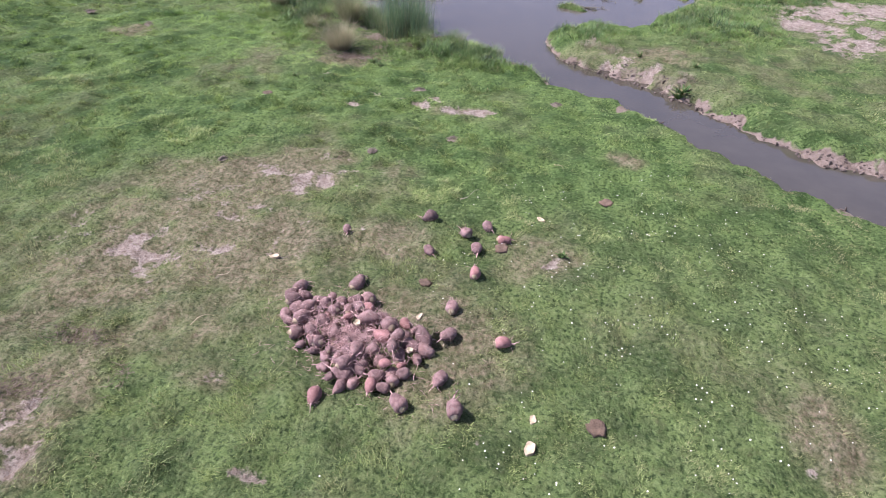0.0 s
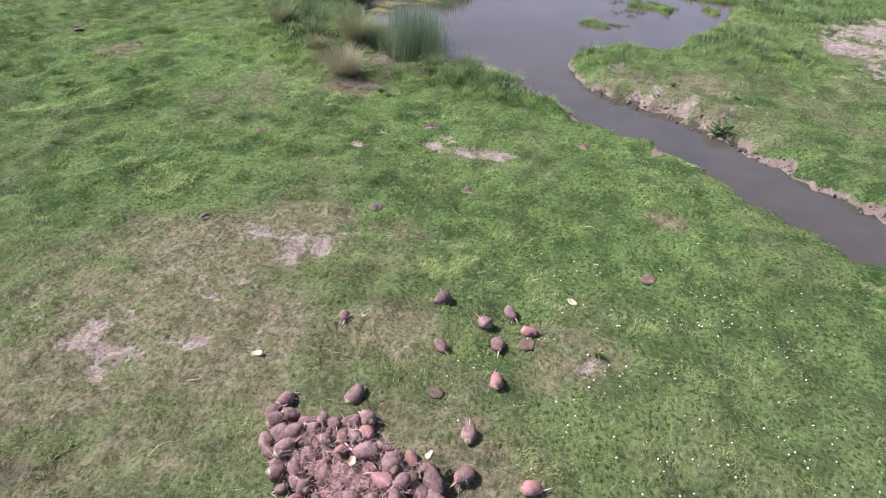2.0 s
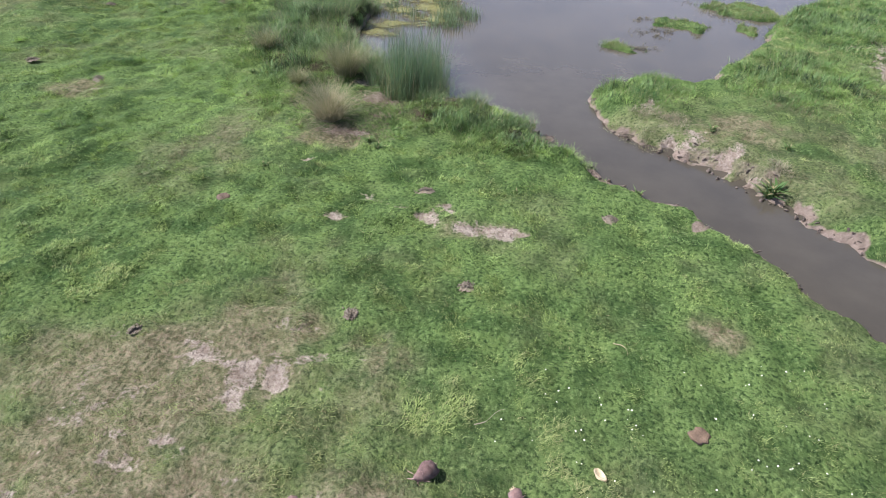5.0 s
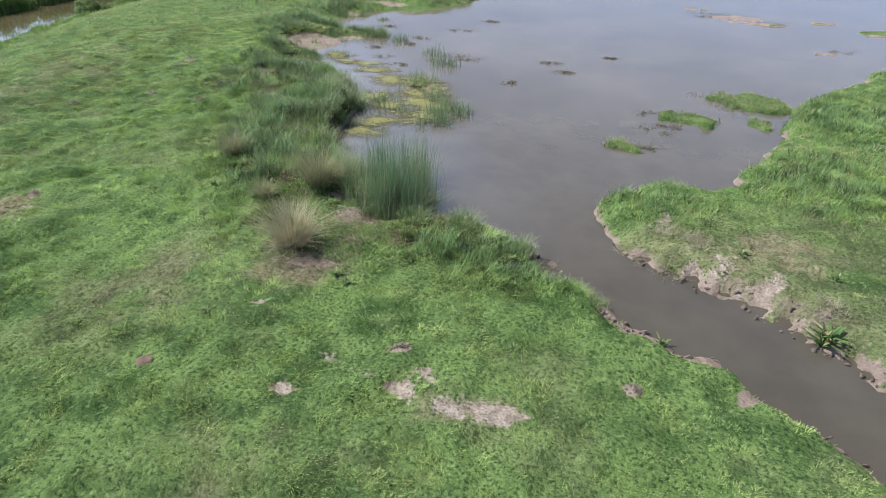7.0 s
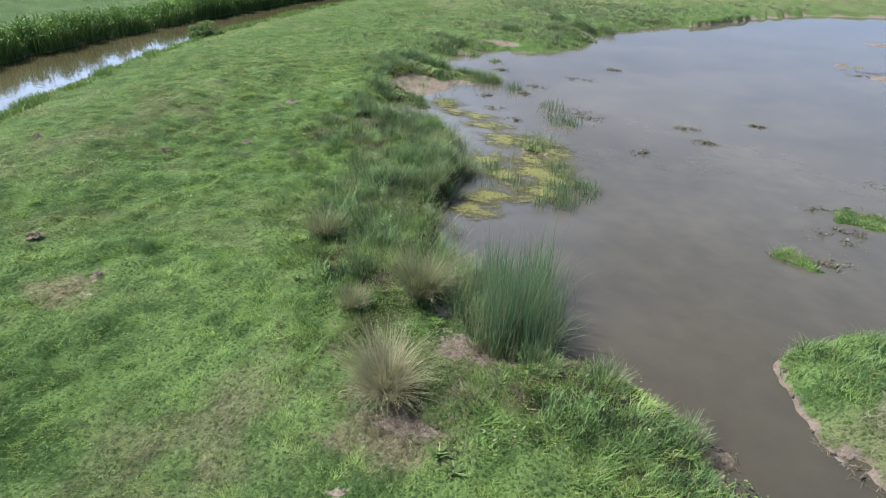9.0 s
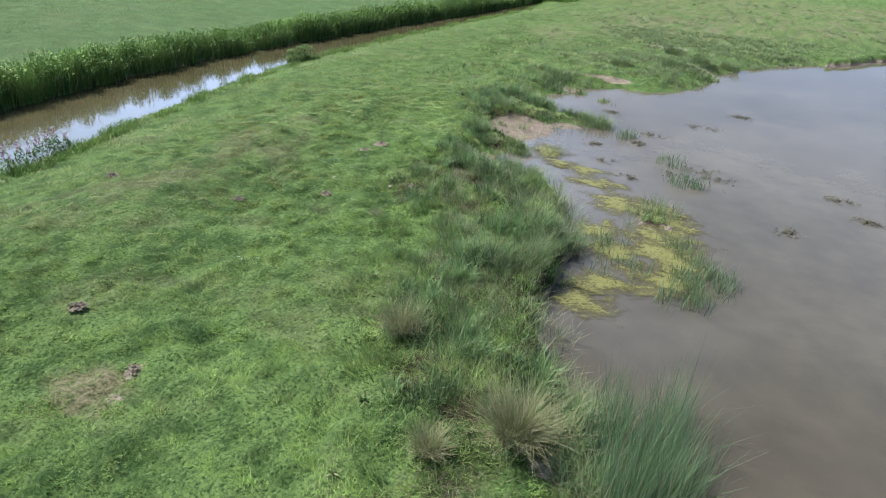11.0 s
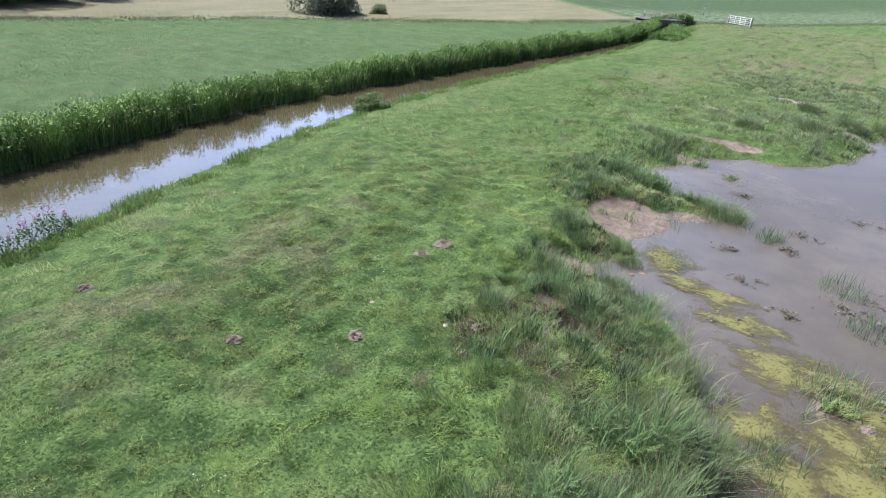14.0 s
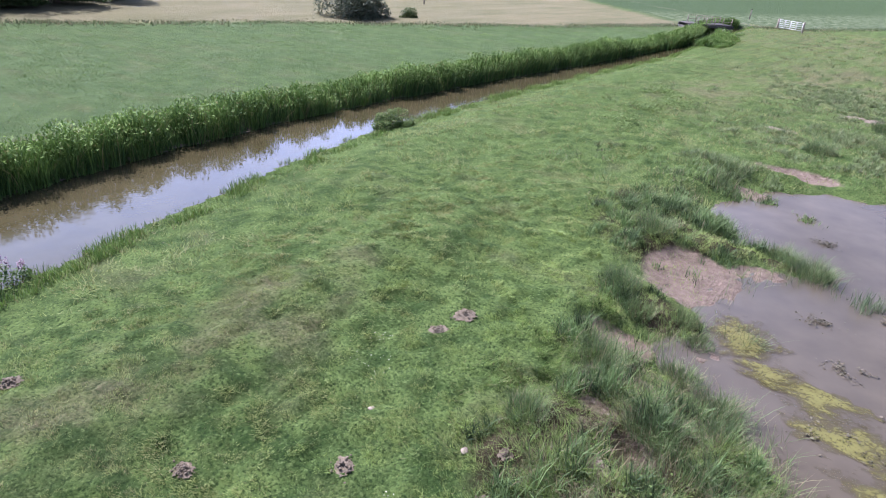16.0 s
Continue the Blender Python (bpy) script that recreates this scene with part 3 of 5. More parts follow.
Z = Z * (1 - 0.9 * flat) + (W + 0.022) * 0.9 * flat
islet = spots(X, Y, ISLETS, 0.4) * (D_POND > 0)
Z = np.where(islet > 0, np.minimum(Z, W + 0.06), Z)
far_side = smooth(canal_middle(Y) - X, -0.6, 0.6)
cwid = 3.2 - 2.92 * far_side
cwid = np.where((Y > 66) & (far_side < 0.5), 0.7, cwid)
Z = np.where(D_CANAL > 0, CW + (Z - CW) * smooth(D_CANAL, -0.05 + 0.2 * far_side, cwid + 0.25 * far_side), CW - np.minimum(0.7, -0.8 * D_CANAL))
Z -= 0.05 * F_BARE * near_land * (1 - flat)
HOLES = [(3.62, 14.62, 0.10, 0.08), (4.12, 14.28, 0.12, 0.08), (4.9, 13.35, 0.10, 0.08), (2.95, 15.05, 0.10, 0.07), (3.75, 14.35, 0.16, 0.10), (4.35, 14.05, 0.13, 0.10), (3.3, 14.95, 0.12, 0.09), (2.6, 15.4, 0.13, 0.08), (3.5, 14.2, 0.09, 0.07), (3.95, 14.0, 0.11, 0.09), (4.0, 14.25, 0.08, 0.08), (3.1, 14.75, 0.08, 0.06), (4.45, 13.75, 0.08, 0.07), (5.0, 13.1, 0.09, 0.07), (1.55, 14.6, 0.08, 0.07)]
Z -= 0.22 * spots(X, Y, HOLES, 0.6)
Z += 0.012 * np.clip(F_BARE + F_MUD, 0, 1) * (value_noise(X, Y, 6, 91) - 0.5) * near_land * ((D_POND > 0) + flat > 0.3) * 4.6


def sample(field, x, y):
    """A field's value at any place, between the grid's points."""
    i = np.clip(np.searchsorted(GX, x) - 1, 0, len(GX) - 2)
    j = np.clip(np.searchsorted(GY, y) - 1, 0, len(GY) - 2)
    u, v = (x - GX[i]) / (GX[i + 1] - GX[i]), (y - GY[j]) / (GY[j + 1] - GY[j])
    return (field[j, i] * (1 - u) + field[j, i + 1] * u) * (1 - v) + (field[j + 1, i] * (1 - u) + field[j + 1, i + 1] * u) * v


def ground_at(x, y):
    return float(sample(Z, np.array([x]), np.array([y]))[0])


def raw_mesh(name, verts, faces, corners, attributes=(), smooth_faces=False):
    """A mesh from arrays: faces all have the same number of corners."""
    me = bpy.data.meshes.new(name)
    n = len(faces)
    me.vertices.add(len(verts))
    me.vertices.foreach_set("co", np.ascontiguousarray(verts, np.float32).ravel())
    me.loops.add(n * corners)
    me.loops.foreach_set("vertex_index", np.ascontiguousarray(faces, np.int32).ravel())
    me.polygons.add(n)
    me.polygons.foreach_set("loop_start", np.arange(0, n * corners, corners, dtype=np.int32))
    if smooth_faces:
        me.polygons.foreach_set("use_smooth", np.ones(n, bool))
    for key, values in attributes:
        a = me.attributes.new(key, "FLOAT", "POINT")
        a.data.foreach_set("value", np.ascontiguousarray(values, np.float32).ravel())
    me.update(calc_edges=True)
    return me


ny, nx = X.shape
idx = np.arange(nx * ny).reshape(ny, nx)
quads = np.stack([idx[:-1, :-1], idx[:-1, 1:], idx[1:, 1:], idx[1:, :-1]], -1).reshape(-1, 4)
me = raw_mesh("ground", np.stack([X, Y, Z], -1).reshape(-1, 3), quads, 4,
              [("dry", F_DRY), ("bare", F_BARE), ("mud", F_MUD), ("patch", F_PATCH), ("gap_shade", F_GAP_SHADE), ("hay", F_HAY), ("stubble", F_STUB), ("crop", F_CROP), ("bloom", F_BLOOM)], True)
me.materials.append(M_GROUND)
tagged(new("ground", me), "green grazed pasture with dry and bare trampled patches", "ground", kind="structure")


def part(name, bm, material, parent=None, label=""):
    me = bpy.data.meshes.new(name)
    bm.to_mesh(me)
    bm.free()
    me.materials.append(material)
    for p in me.polygons:
        p.use_smooth = True
    ob = new(name, me)
    ob.parent = parent
    if label:
        ob["label"] = label
    return ob


def water_sheet(name, outline, level, material, label):
    """A thin slab of water over the bed."""
    bm = bmesh.new()
    face = bm.faces.new([bm.verts.new((x, y, level)) for x, y in outline])
    bmesh.ops.triangulate(bm, faces=[face])
    if bm.faces[:][0].normal.z < 0:
        bmesh.ops.reverse_faces(bm, faces=bm.faces[:])
    return tagged(part(name, bm, material), label, "water", kind="structure")


water_sheet("water_pond", [(-9.6, 13), (1, 13), (5, 8.5), (21, 0), (23, 4.5), (50, 40), (50, 78), (10, 70), (-9.6, 44)], W, M_POND, "still murky grey-brown water of a shallow pond and creek")
water_sheet("water_canal", [(x + (0.8 if k < 17 else -0.8), y) for k, (x, y) in enumerate(CANAL)], CW, M_CANAL, "brown canal water reflecting the pale sky")

# ---------------------------------------------------------------- things by the heap: beets
RNG = np.random.default_rng(7)


def empty(name, m, label, category, group="", kind=""):
    ob = new(name)
    ob.matrix_world = m
    return tagged(ob, label, category, group, kind)


def beet_body(length, girth, seed):
    """A fodder beet lying along x: broad shoulder, belly and a tapering tip, dented all over."""
    bm = bmesh.new()
    rings, sides = 9, 12
    rows = []
    for i in range(rings):
        s = i / (rings - 1)
        r = girth * (math.sin(math.pi * min(0.985, 0.17 + s * 0.81)) ** 0.62) * (1.12 - 0.22 * s)
        row = []
        for k in range(sides):
            a = 2 * math.pi * k / sides
            d = Vector((s * length - 0.45 * length, math.cos(a) * r, math.sin(a) * r))
            n = noise.noise(d * 9 + Vector((seed * 3.1, 0, 0))) + 0.5 * noise.noise(d * 24 + Vector((0, seed * 3.1, 0)))
            d.y *= 1 + 0.34 * n
            d.z *= 1 + 0.34 * n
            d.x *= 1 + 0.15 * n
            d.y += 0.012 * math.sin(seed + s * 3)
            row.append(bm.verts.new(d))
        rows.append(row)
    for a, b in zip(rows, rows[1:]):
        for k in range(sides):
            bm.faces.new((a[k], a[(k + 1) % sides], b[(k + 1) % sides], b[k]))
    bm.faces.new(rows[0][::-1])
    bm.faces.new(rows[-1])
    bmesh.ops.recalc_face_normals(bm, faces=bm.faces[:])
    return bm


def beet_crown(length, girth, seed):
    """The rough cut crown with stubs of leaf stalks."""
    bm = bmesh.new()
    x0 = -0.45 * length
    bmesh.ops.create_icosphere(bm, subdivisions=2, radius=1, matrix=Matrix.Translation((x0 + 0.004, 0, 0)) @ Matrix.Diagonal((0.022, girth * 0.55, girth * 0.55, 1)))
    for k in range(6):
        a, r = 2.4 * k + seed, girth * 0.32 * math.sqrt((k + 0.5) / 6)
        m = Matrix.Translation((x0 - 0.016, math.cos(a) * r, math.sin(a) * r)) @ Matrix.Rotation(-math.pi / 2 + 0.3 * math.sin(seed * 5 + k), 4, "Y")
        bmesh.ops.create_cone(bm, cap_ends=True, segments=5, radius1=0.009, radius2=0.004, depth=0.035, matrix=m)
    return bm


def fibre(bm, start, way, length, thick, droop, rng, bits=4):
    """One thin bent root or stalk of three sides."""
    p, d, rows = Vector(start), Vector(way).normalized(), []
    for i in range(bits + 1):
        r = thick * (1 - 0.85 * i / bits)
        side = d.orthogonal().normalized()
        up = d.cross(side)
        rows.append([bm.verts.new(p + (side * math.cos(a) + up * math.sin(a)) * r) for a in (0, 2.09, 4.19)])
        d = (d + Vector((rng.uniform(-0.45, 0.45), rng.uniform(-0.45, 0.45), rng.uniform(-0.3, 0.3) - droop))).normalized()
        p = p + d * (length / bits)
    for a, b in zip(rows, rows[1:]):
        for k in range(3):
            bm.faces.new((a[k], a[(k + 1) % 3], b[(k + 1) % 3], b[k]))


def beet(seed, length, girth, skin, label):
    rng = random.Random(seed)
    ob = empty("fodder_beet", Matrix(), label, "beet")
    part("body", beet_body(length, girth, seed), skin, ob)
    part("crown", beet_crown(length, girth, seed), M_CROWN, ob, "cut brown crown with stalk stubs")
    bm = bmesh.new()
    fibre(bm, (0.53 * length, 0, 0), (1, rng.uniform(-0.4, 0.4), 0.1), 0.11, 0.012, 0.1, rng)
    for k in range(7):
        a = rng.uniform(0, 6.28)
        x = length * rng.uniform(0.1, 0.5)
        r = girth * (0.95 - 0.8 * max(0, x / length - 0.1))
        fibre(bm, (x, math.cos(a) * r * 0.75, math.sin(a) * r * 0.75), (0.6, math.cos(a), math.sin(a)), rng.uniform(0.05, 0.12), 0.0035, 0.12, rng)
    tagged(part("root_fringe", bm, M_ROOT, ob, "thin pinkish root hairs"), kind="stuff")
    return ob


def rotated(x, y, z, yaw, tilt, spin, size=1.0):
    return Matrix.Translation((x, y, z)) @ Euler((spin, tilt, yaw)).to_matrix().to_4x4() @ Matrix.Scale(size, 4)


KINDS = [beet(k, (0.20, 0.23, 0.17, 0.20, 0.245, 0.165)[k], (0.078, 0.086, 0.080, 0.070, 0.082, 0.070)[k], M_RED if k == 3 else M_BEET,
              "fresh reddish fodder beet with thin roots" if k == 3 else "dusty pinkish-brown fodder beet with thin roots") for k in range(6)]
HEAP = [(-1.12, 5.82), (-1.05, 5.3), (-0.9, 5.02), (-0.56, 4.78), (-0.31, 4.52), (-0.09, 4.44), (0.24, 4.5), (0.42, 4.73), (0.57, 5.1), (0.5, 5.34), (0.14, 5.46), (-0.05, 5.52), (-0.22, 5.8), (-0.42, 5.68), (-0.68, 5.68), (-0.85, 5.66), (-0.95, 5.88)]
rng = random.Random(11)


def lay(x, y, z, group, size=1.0, pick=None, tilt=None):
    k = pick if pick is not None else rng.choice((0, 1, 2, 4, 5, 0, 1, 2, 4, 5, 3))
    m = rotated(x, y, z, rng.uniform(0, 6.28), rng.uniform(-0.35, 0.35) if tilt is None else tilt, rng.uniform(0, 6.28), size)
    ob = copy_thing(KINDS[k], m)
    ob.matrix_world = m
    ob["group"] = group
    return ob


for layer, (inset, gap, count) in enumerate(((0.02, 0.118, 96), (0.17, 0.15, 34))):
    placed = []
    for trial in range(4000):
        x, y = rng.uniform(-1.2, 0.65), rng.uniform(4.45, 6.05)
        d = edge_distance(HEAP, np.array([x]), np.array([y]))[0]
        if d < -inset and all(math.hypot(x - a, y - b) > gap for a, b in placed) and len(placed) < count:
            placed.append((x, y))
            lay(x, y, ground_at(x, y) + 0.045 + 0.085 * layer + rng.uniform(-0.02, 0.02), "beets in the heap", rng.choice((0.5, 0.58, 0.66, 0.72, 0.8, 0.9)))
for x, y, k in ((-0.4, 4.35, 3), (0.38, 4.38, 1), (0.9, 4.38, 4), (0.72, 4.72, 4), (1.3, 5.3, 3), (-0.8, 7.0, 5), (-0.4, 6.0, 4), (0.2, 7.5, 4), (0.3, 6.8, 0), (0.72, 7.2, 2), (1.0, 7.4, 0),
                (1.22, 7.2, 3), (0.9, 6.38, 3), (0.9, 6.9, 2), (0.72, 5.72, 0), (0.72, 5.32, 1)):
    lay(x, y, ground_at(x, y) + 0.052, "loose beets round the heap", rng.uniform(0.75, 0.92), k, rng.uniform(-0.12, 0.12))
for ob in KINDS:
    for child in list(ob.children):
        bpy.data.objects.remove(child)
    bpy.data.objects.remove(ob)


def beet_chunk(x, y, size, label, lift=0.0):
    """A gnawed piece of beet: a hollowed half shell of pale flesh with skin under it."""
    ob = empty("beet_chunk", rotated(x, y, ground_at(x, y) + 0.035 * size + lift, rng.uniform(0, 6.28), 0.25, 0.2, size), label, "beet")
    bm = bmesh.new()
    bmesh.ops.create_icosphere(bm, subdivisions=3, radius=0.062)
    for v in bm.verts:
        n = noise.noise(v.co * 16 + Vector((x, y, 0)))
        v.co *= 1 + 0.5 * n
        if v.co.z > 0.012:
            v.co.z = 0.012 - 0.5 * (v.co.z - 0.012) + 0.02 * n
        v.co.x *= 1.35
    part("flesh", bm, M_FLESH, ob)
    bm = bmesh.new()
    bmesh.ops.create_icosphere(bm, subdivisions=3, radius=0.066)
    for v in bm.verts:
        v.co *= 1 + 0.5 * noise.noise(v.co * 15.2 + Vector((x, y, 0)))
        v.co.z = min(v.co.z, -0.03)
        v.co.x *= 1.35
    part("rind", bm, M_BEET, ob, "brown rind")
    return ob


for x, y, size in ((-1.52, 6.35, 0.8), (1.6, 4.12, 0.75), (1.7, 7.8, 0.75), (1.62, 4.42, 0.5), (-0.55, 5.45, 0.8), (0.25, 5.3, 0.6)):
    beet_chunk(x, y, size, "gnawed pale chunk of fodder beet on grass")

for x, y, size, lift in ((-0.2, 5.2, 0.6, 0.25), (0.4, 4.9, 0.5, 0.2), (0.42, 5.33, 0.5, 0.2)):
    beet_chunk(x, y, size, "gnawed pale chunk of fodder beet on the heap", lift)

# loose root threads and scraps trodden into the soil round the heap
bm = bmesh.new()
r2 = random.Random(3)
for k in range(1800):
    a, d = r2.uniform(0, 6.28), abs(r2.gauss(0, 0.37))
    x, y = -0.25 + 1.2 * d * math.cos(a) - 0.35 * d * math.sin(a), 5.12 + 0.85 * d * math.sin(a)
    heaped = edge_distance(HEAP, np.array([x]), np.array([y]))[0] < -0.08
    fibre(bm, (x, y, ground_at(x, y) + (r2.uniform(0.06, 0.19) if heaped else r2.uniform(0.0, 0.04))), (r2.uniform(-1, 1), r2.uniform(-1, 1), 0.15), r2.uniform(0.04, 0.13), r2.uniform(0.0012, 0.0038), 0.06, r2, 3)
tagged(part("root_litter", bm, M_ROOT), "broken pinkish root threads strewn over the beet heap", "litter", kind="stuff")


# ---------------------------------------------------------------- small things on the pasture
def molehill(x, y, size, seed):
    bm = bmesh.new()
    bmesh.ops.create_grid(bm, x_segments=22, y_segments=22, size=1.0)
    for v in bm.verts:
        d = v.co.length
        n = noise.noise(v.co * 4 + Vector((seed * 7, 0, 0))) + 0.6 * noise.noise(v.co * 11 + Vector((seed * 3, 5, 0)))
        d = d * (1 + 0.45 * n) + 0.35 * noise.noise(v.co * 5 + Vector((0, seed * 2, 0)))
        v.co.z = max(0, 1 - d) ** 0.8 * (0.24 + 0.07 * n) - 0.07
    bmesh.ops.delete(bm, geom=[v for v in bm.verts if v.co.xy.length > 1.0 or v.co.z < -0.045], context="VERTS")
    bmesh.ops.scale(bm, vec=(size, size * 0.85, size * 0.9), verts=bm.verts[:])
    ob = part("molehill", bm, M_SOIL)
    crumbs = bmesh.new()
    rr = random.Random(seed)
    for k in range(40):
        a, d = rr.uniform(0, 6.28), size * abs(rr.gauss(0.35, 0.35))
        m = Matrix.Translation((d * math.cos(a), d * math.sin(a) * 0.85, max(0.0, 0.26 * size - 0.3 * d) + 0.005)) @ Matrix.Diagonal((rr.uniform(0.006, 0.022),) * 2 + (rr.uniform(0.005, 0.016), 1))
        bmesh.ops.create_icosphere(crumbs, subdivisions=1, radius=1, matrix=m)
    tagged(part("loose_soil", crumbs, M_SOIL, ob), kind="stuff")
    ob.matrix_world = pose(x, y, ground_at(x, y) + 0.005, 0, 0, seed * 50)
    tagged(ob, "crumbly brown molehill on short grass", "molehill", "molehills on the pasture")


for k, (x, y, s) in enumerate(((-10.4, 24.4, 0.3), (-10.42, 23.7, 0.32), (-9.42, 20.75, 0.2), (-10.7, 19.5, 0.18), (-13.6, 18.75, 0.2), (2.0, 11.9, 0.17), (-0.7, 12.1, 0.2), (0.2, 10.1, 0.16), (-1.0, 9.3, 0.13), (-7.85, 14.85, 0.26), (-9.7, 15.3, 0.2),
                                (-3.2, 8.62, 0.11), (-8.1, 22.2, 0.16), (-7.9, 21.5, 0.12))):
    molehill(x, y, 0.88 * s, k + 1)


def cow_pat(x, y, size, seed):
    bm = bmesh.new()
    bmesh.ops.create_circle(bm, cap_ends=True, segments=20, radius=1)
    top = bmesh.ops.extrude_face_region(bm, geom=bm.faces[:])
    ups = [g for g in top["geom"] if isinstance(g, bmesh.types.BMVert)]
    bmesh.ops.translate(bm, vec=(0, 0, 0.35), verts=ups)
    bmesh.ops.scale(bm, vec=(0.8, 0.8, 1), verts=ups)
    bmesh.ops.inset_region(bm, faces=[f for f in bm.faces if f.normal.z > 0.9], thickness=0.35, depth=-0.02)
    for v in bm.verts:
        v.co *= 1 + 0.4 * noise.noise(v.co * 1.8 + Vector((seed, 0, 0))) + 0.2 * noise.noise(v.co * 5 + Vector((0, seed, 0)))
    bmesh.ops.scale(bm, vec=(size, size * 0.9, size * 0.6), verts=bm.verts[:])
    ob = part("cow_pat", bm, M_DUNG)
    ob.matrix_world = pose(x, y, ground_at(x, y) + 0.002, 0, 0, seed * 40)
    tagged(ob, "dark brown cow pat drying on the grass", "dung")


for k, (x, y, s) in enumerate(((2.2, 4.42, 0.1), (2.62, 8.36, 0.1), (1.2, 6.98, 0.1), (-3.5, 11.3, 0.12), (0.35, 6.2, 0.08))):
    cow_pat(x, y, s, k)


def flat_stone(x, y, size):
    bm = bmesh.new()
    bmesh.ops.create_icosphere(bm, subdivisions=2, radius=1)
    for v in bm.verts:
        v.co *= 1 + 0.3 * noise.noise(v.co * 1.4 + Vector((x, y, 0)))
    bmesh.ops.scale(bm, vec=(size, size * 0.8, size * 0.16), verts=bm.verts[:])
    ob = part("flat_stone", bm, M_WOOD)
    ob.matrix_world = pose(x, y, ground_at(x, y) + size * 0.15, 0, 0, x * 50)
    tagged(ob, "flat tan stone lying in short grass", "stone")


flat_stone(-9.9, 21.7, 0.05)
flat_stone(-8.5, 21.9, 0.06)


def stick(x, y, length, yaw, material, label):
    bm = bmesh.new()
    fibre(bm, (0, 0, 0.02), (1, 0, 0.05), length, 0.0065, 0.02, random.Random(int(x * 10)), 6)
    ob = part("stick", bm, material)
    ob.matrix_world = pose(x, y, ground_at(x, y), 0, 0, yaw)
    tagged(ob, label, "stick")


stick(1.9, 9.45, 0.24, -25, M_CROWN, "thin bleached stick lying on grass")
stick(0.55, 8.1, 0.34, 5, M_WOOD, "grey weathered stick lying on grass")
stick(-1.95, 5.05, 0.3, 60, M_CROWN, "dry bent stalk lying on grass")
stick(-2.05, 5.9, 0.22, 10, M_FLESH, "thin bleached stick lying on grass")
stick(4.15, 13.55, 0.3, 0, M_FLESH, "thin bleached stick on creek mud")
stick(-7.5, 24.0, 0.5, 130, M_CROWN, "dry bent stalk lying in marsh grass")


# reddish soil and torn roots trodden up beside the big tussock
bm = bmesh.new()
r4 = random.Random(31)
for cx, cy, sx_, sy_, n in ((-2.45, 13.72, 0.34, 0.16, 620), (-2.15, 15.35, 0.34, 0.22, 420), (-1.95, 14.6, 0.16, 0.34, 420), (-0.9, 15.55, 0.3, 0.1, 260), (0.8, 14.75, 0.35, 0.12, 260), (-7.3, 23.3, 0.35, 0.5, 600), (-6.5, 24.2, 0.35, 0.3, 420), (-6.0, 23.0, 0.25, 0.35, 300), (-8.0, 24.6, 0.25, 0.2, 160), (-3.0, 4.72, 0.2, 0.08, 200), (-3.1, 4.0, 0.22, 0.12, 220), (-2.3, 4.35, 0.07, 0.1, 50), (-5.2, 21.9, 0.07, 0.10, 90), (-8.0, 20.6, 0.08, 0.12, 110)):
    for k in range(n):
        x, y = r4.gauss(cx, sx_), r4.gauss(cy, sy_)
        fibre(bm, (x, y, ground_at(x, y) + r4.uniform(0.0, 0.05)), (r4.uniform(-1, 1), r4.uniform(-1, 1), 0.1), r4.uniform(0.03, 0.13), r4.uniform(0.002, 0.005), 0.05, r4, 2)
tagged(part("trodden_litter", bm, M_HUSK), "torn reddish-brown stalks and soil trodden into grass", "litter", kind="stuff")

# clods broken off the creek's muddy banks
bm = bmesh.new()
rr = random.Random(23)
count = 0
for k in range(9000):
    x, y = rr.uniform(0.8, 9), rr.uniform(9, 18)
    d = float(sample(D_POND, np.array([x]), np.array([y]))[0])
    muddy = float(sample(F_MUD, np.array([x]), np.array([y]))[0])
    if 0.03 < d < 0.6 and muddy > rr.uniform(0.25, 1.3) and count < 300:
        count += 1
        r = rr.uniform(0.010, 0.024) * (1.5 if d < 0.08 else 1)
        m = Matrix.Translation((x, y, max(W, ground_at(x, y)) + r * 0.3)) @ Euler((rr.uniform(0, 6), rr.uniform(0, 6), 0)).to_matrix().to_4x4() @ Matrix.Diagonal((r * rr.uniform(1.0, 2.6), r, r * rr.uniform(0.4, 0.8), 1))
        bmesh.ops.create_icosphere(bm, subdivisions=2, radius=1, matrix=m)
for v in bm.verts:
    v.co += Vector((noise.noise(v.co * 25), noise.noise(v.co * 25 + Vector((9, 0, 0))), 0)) * 0.03
tagged(part("bank_clods", bm, M_CLOD), "dark mud clods along the creek bank", "mud", kind="stuff")


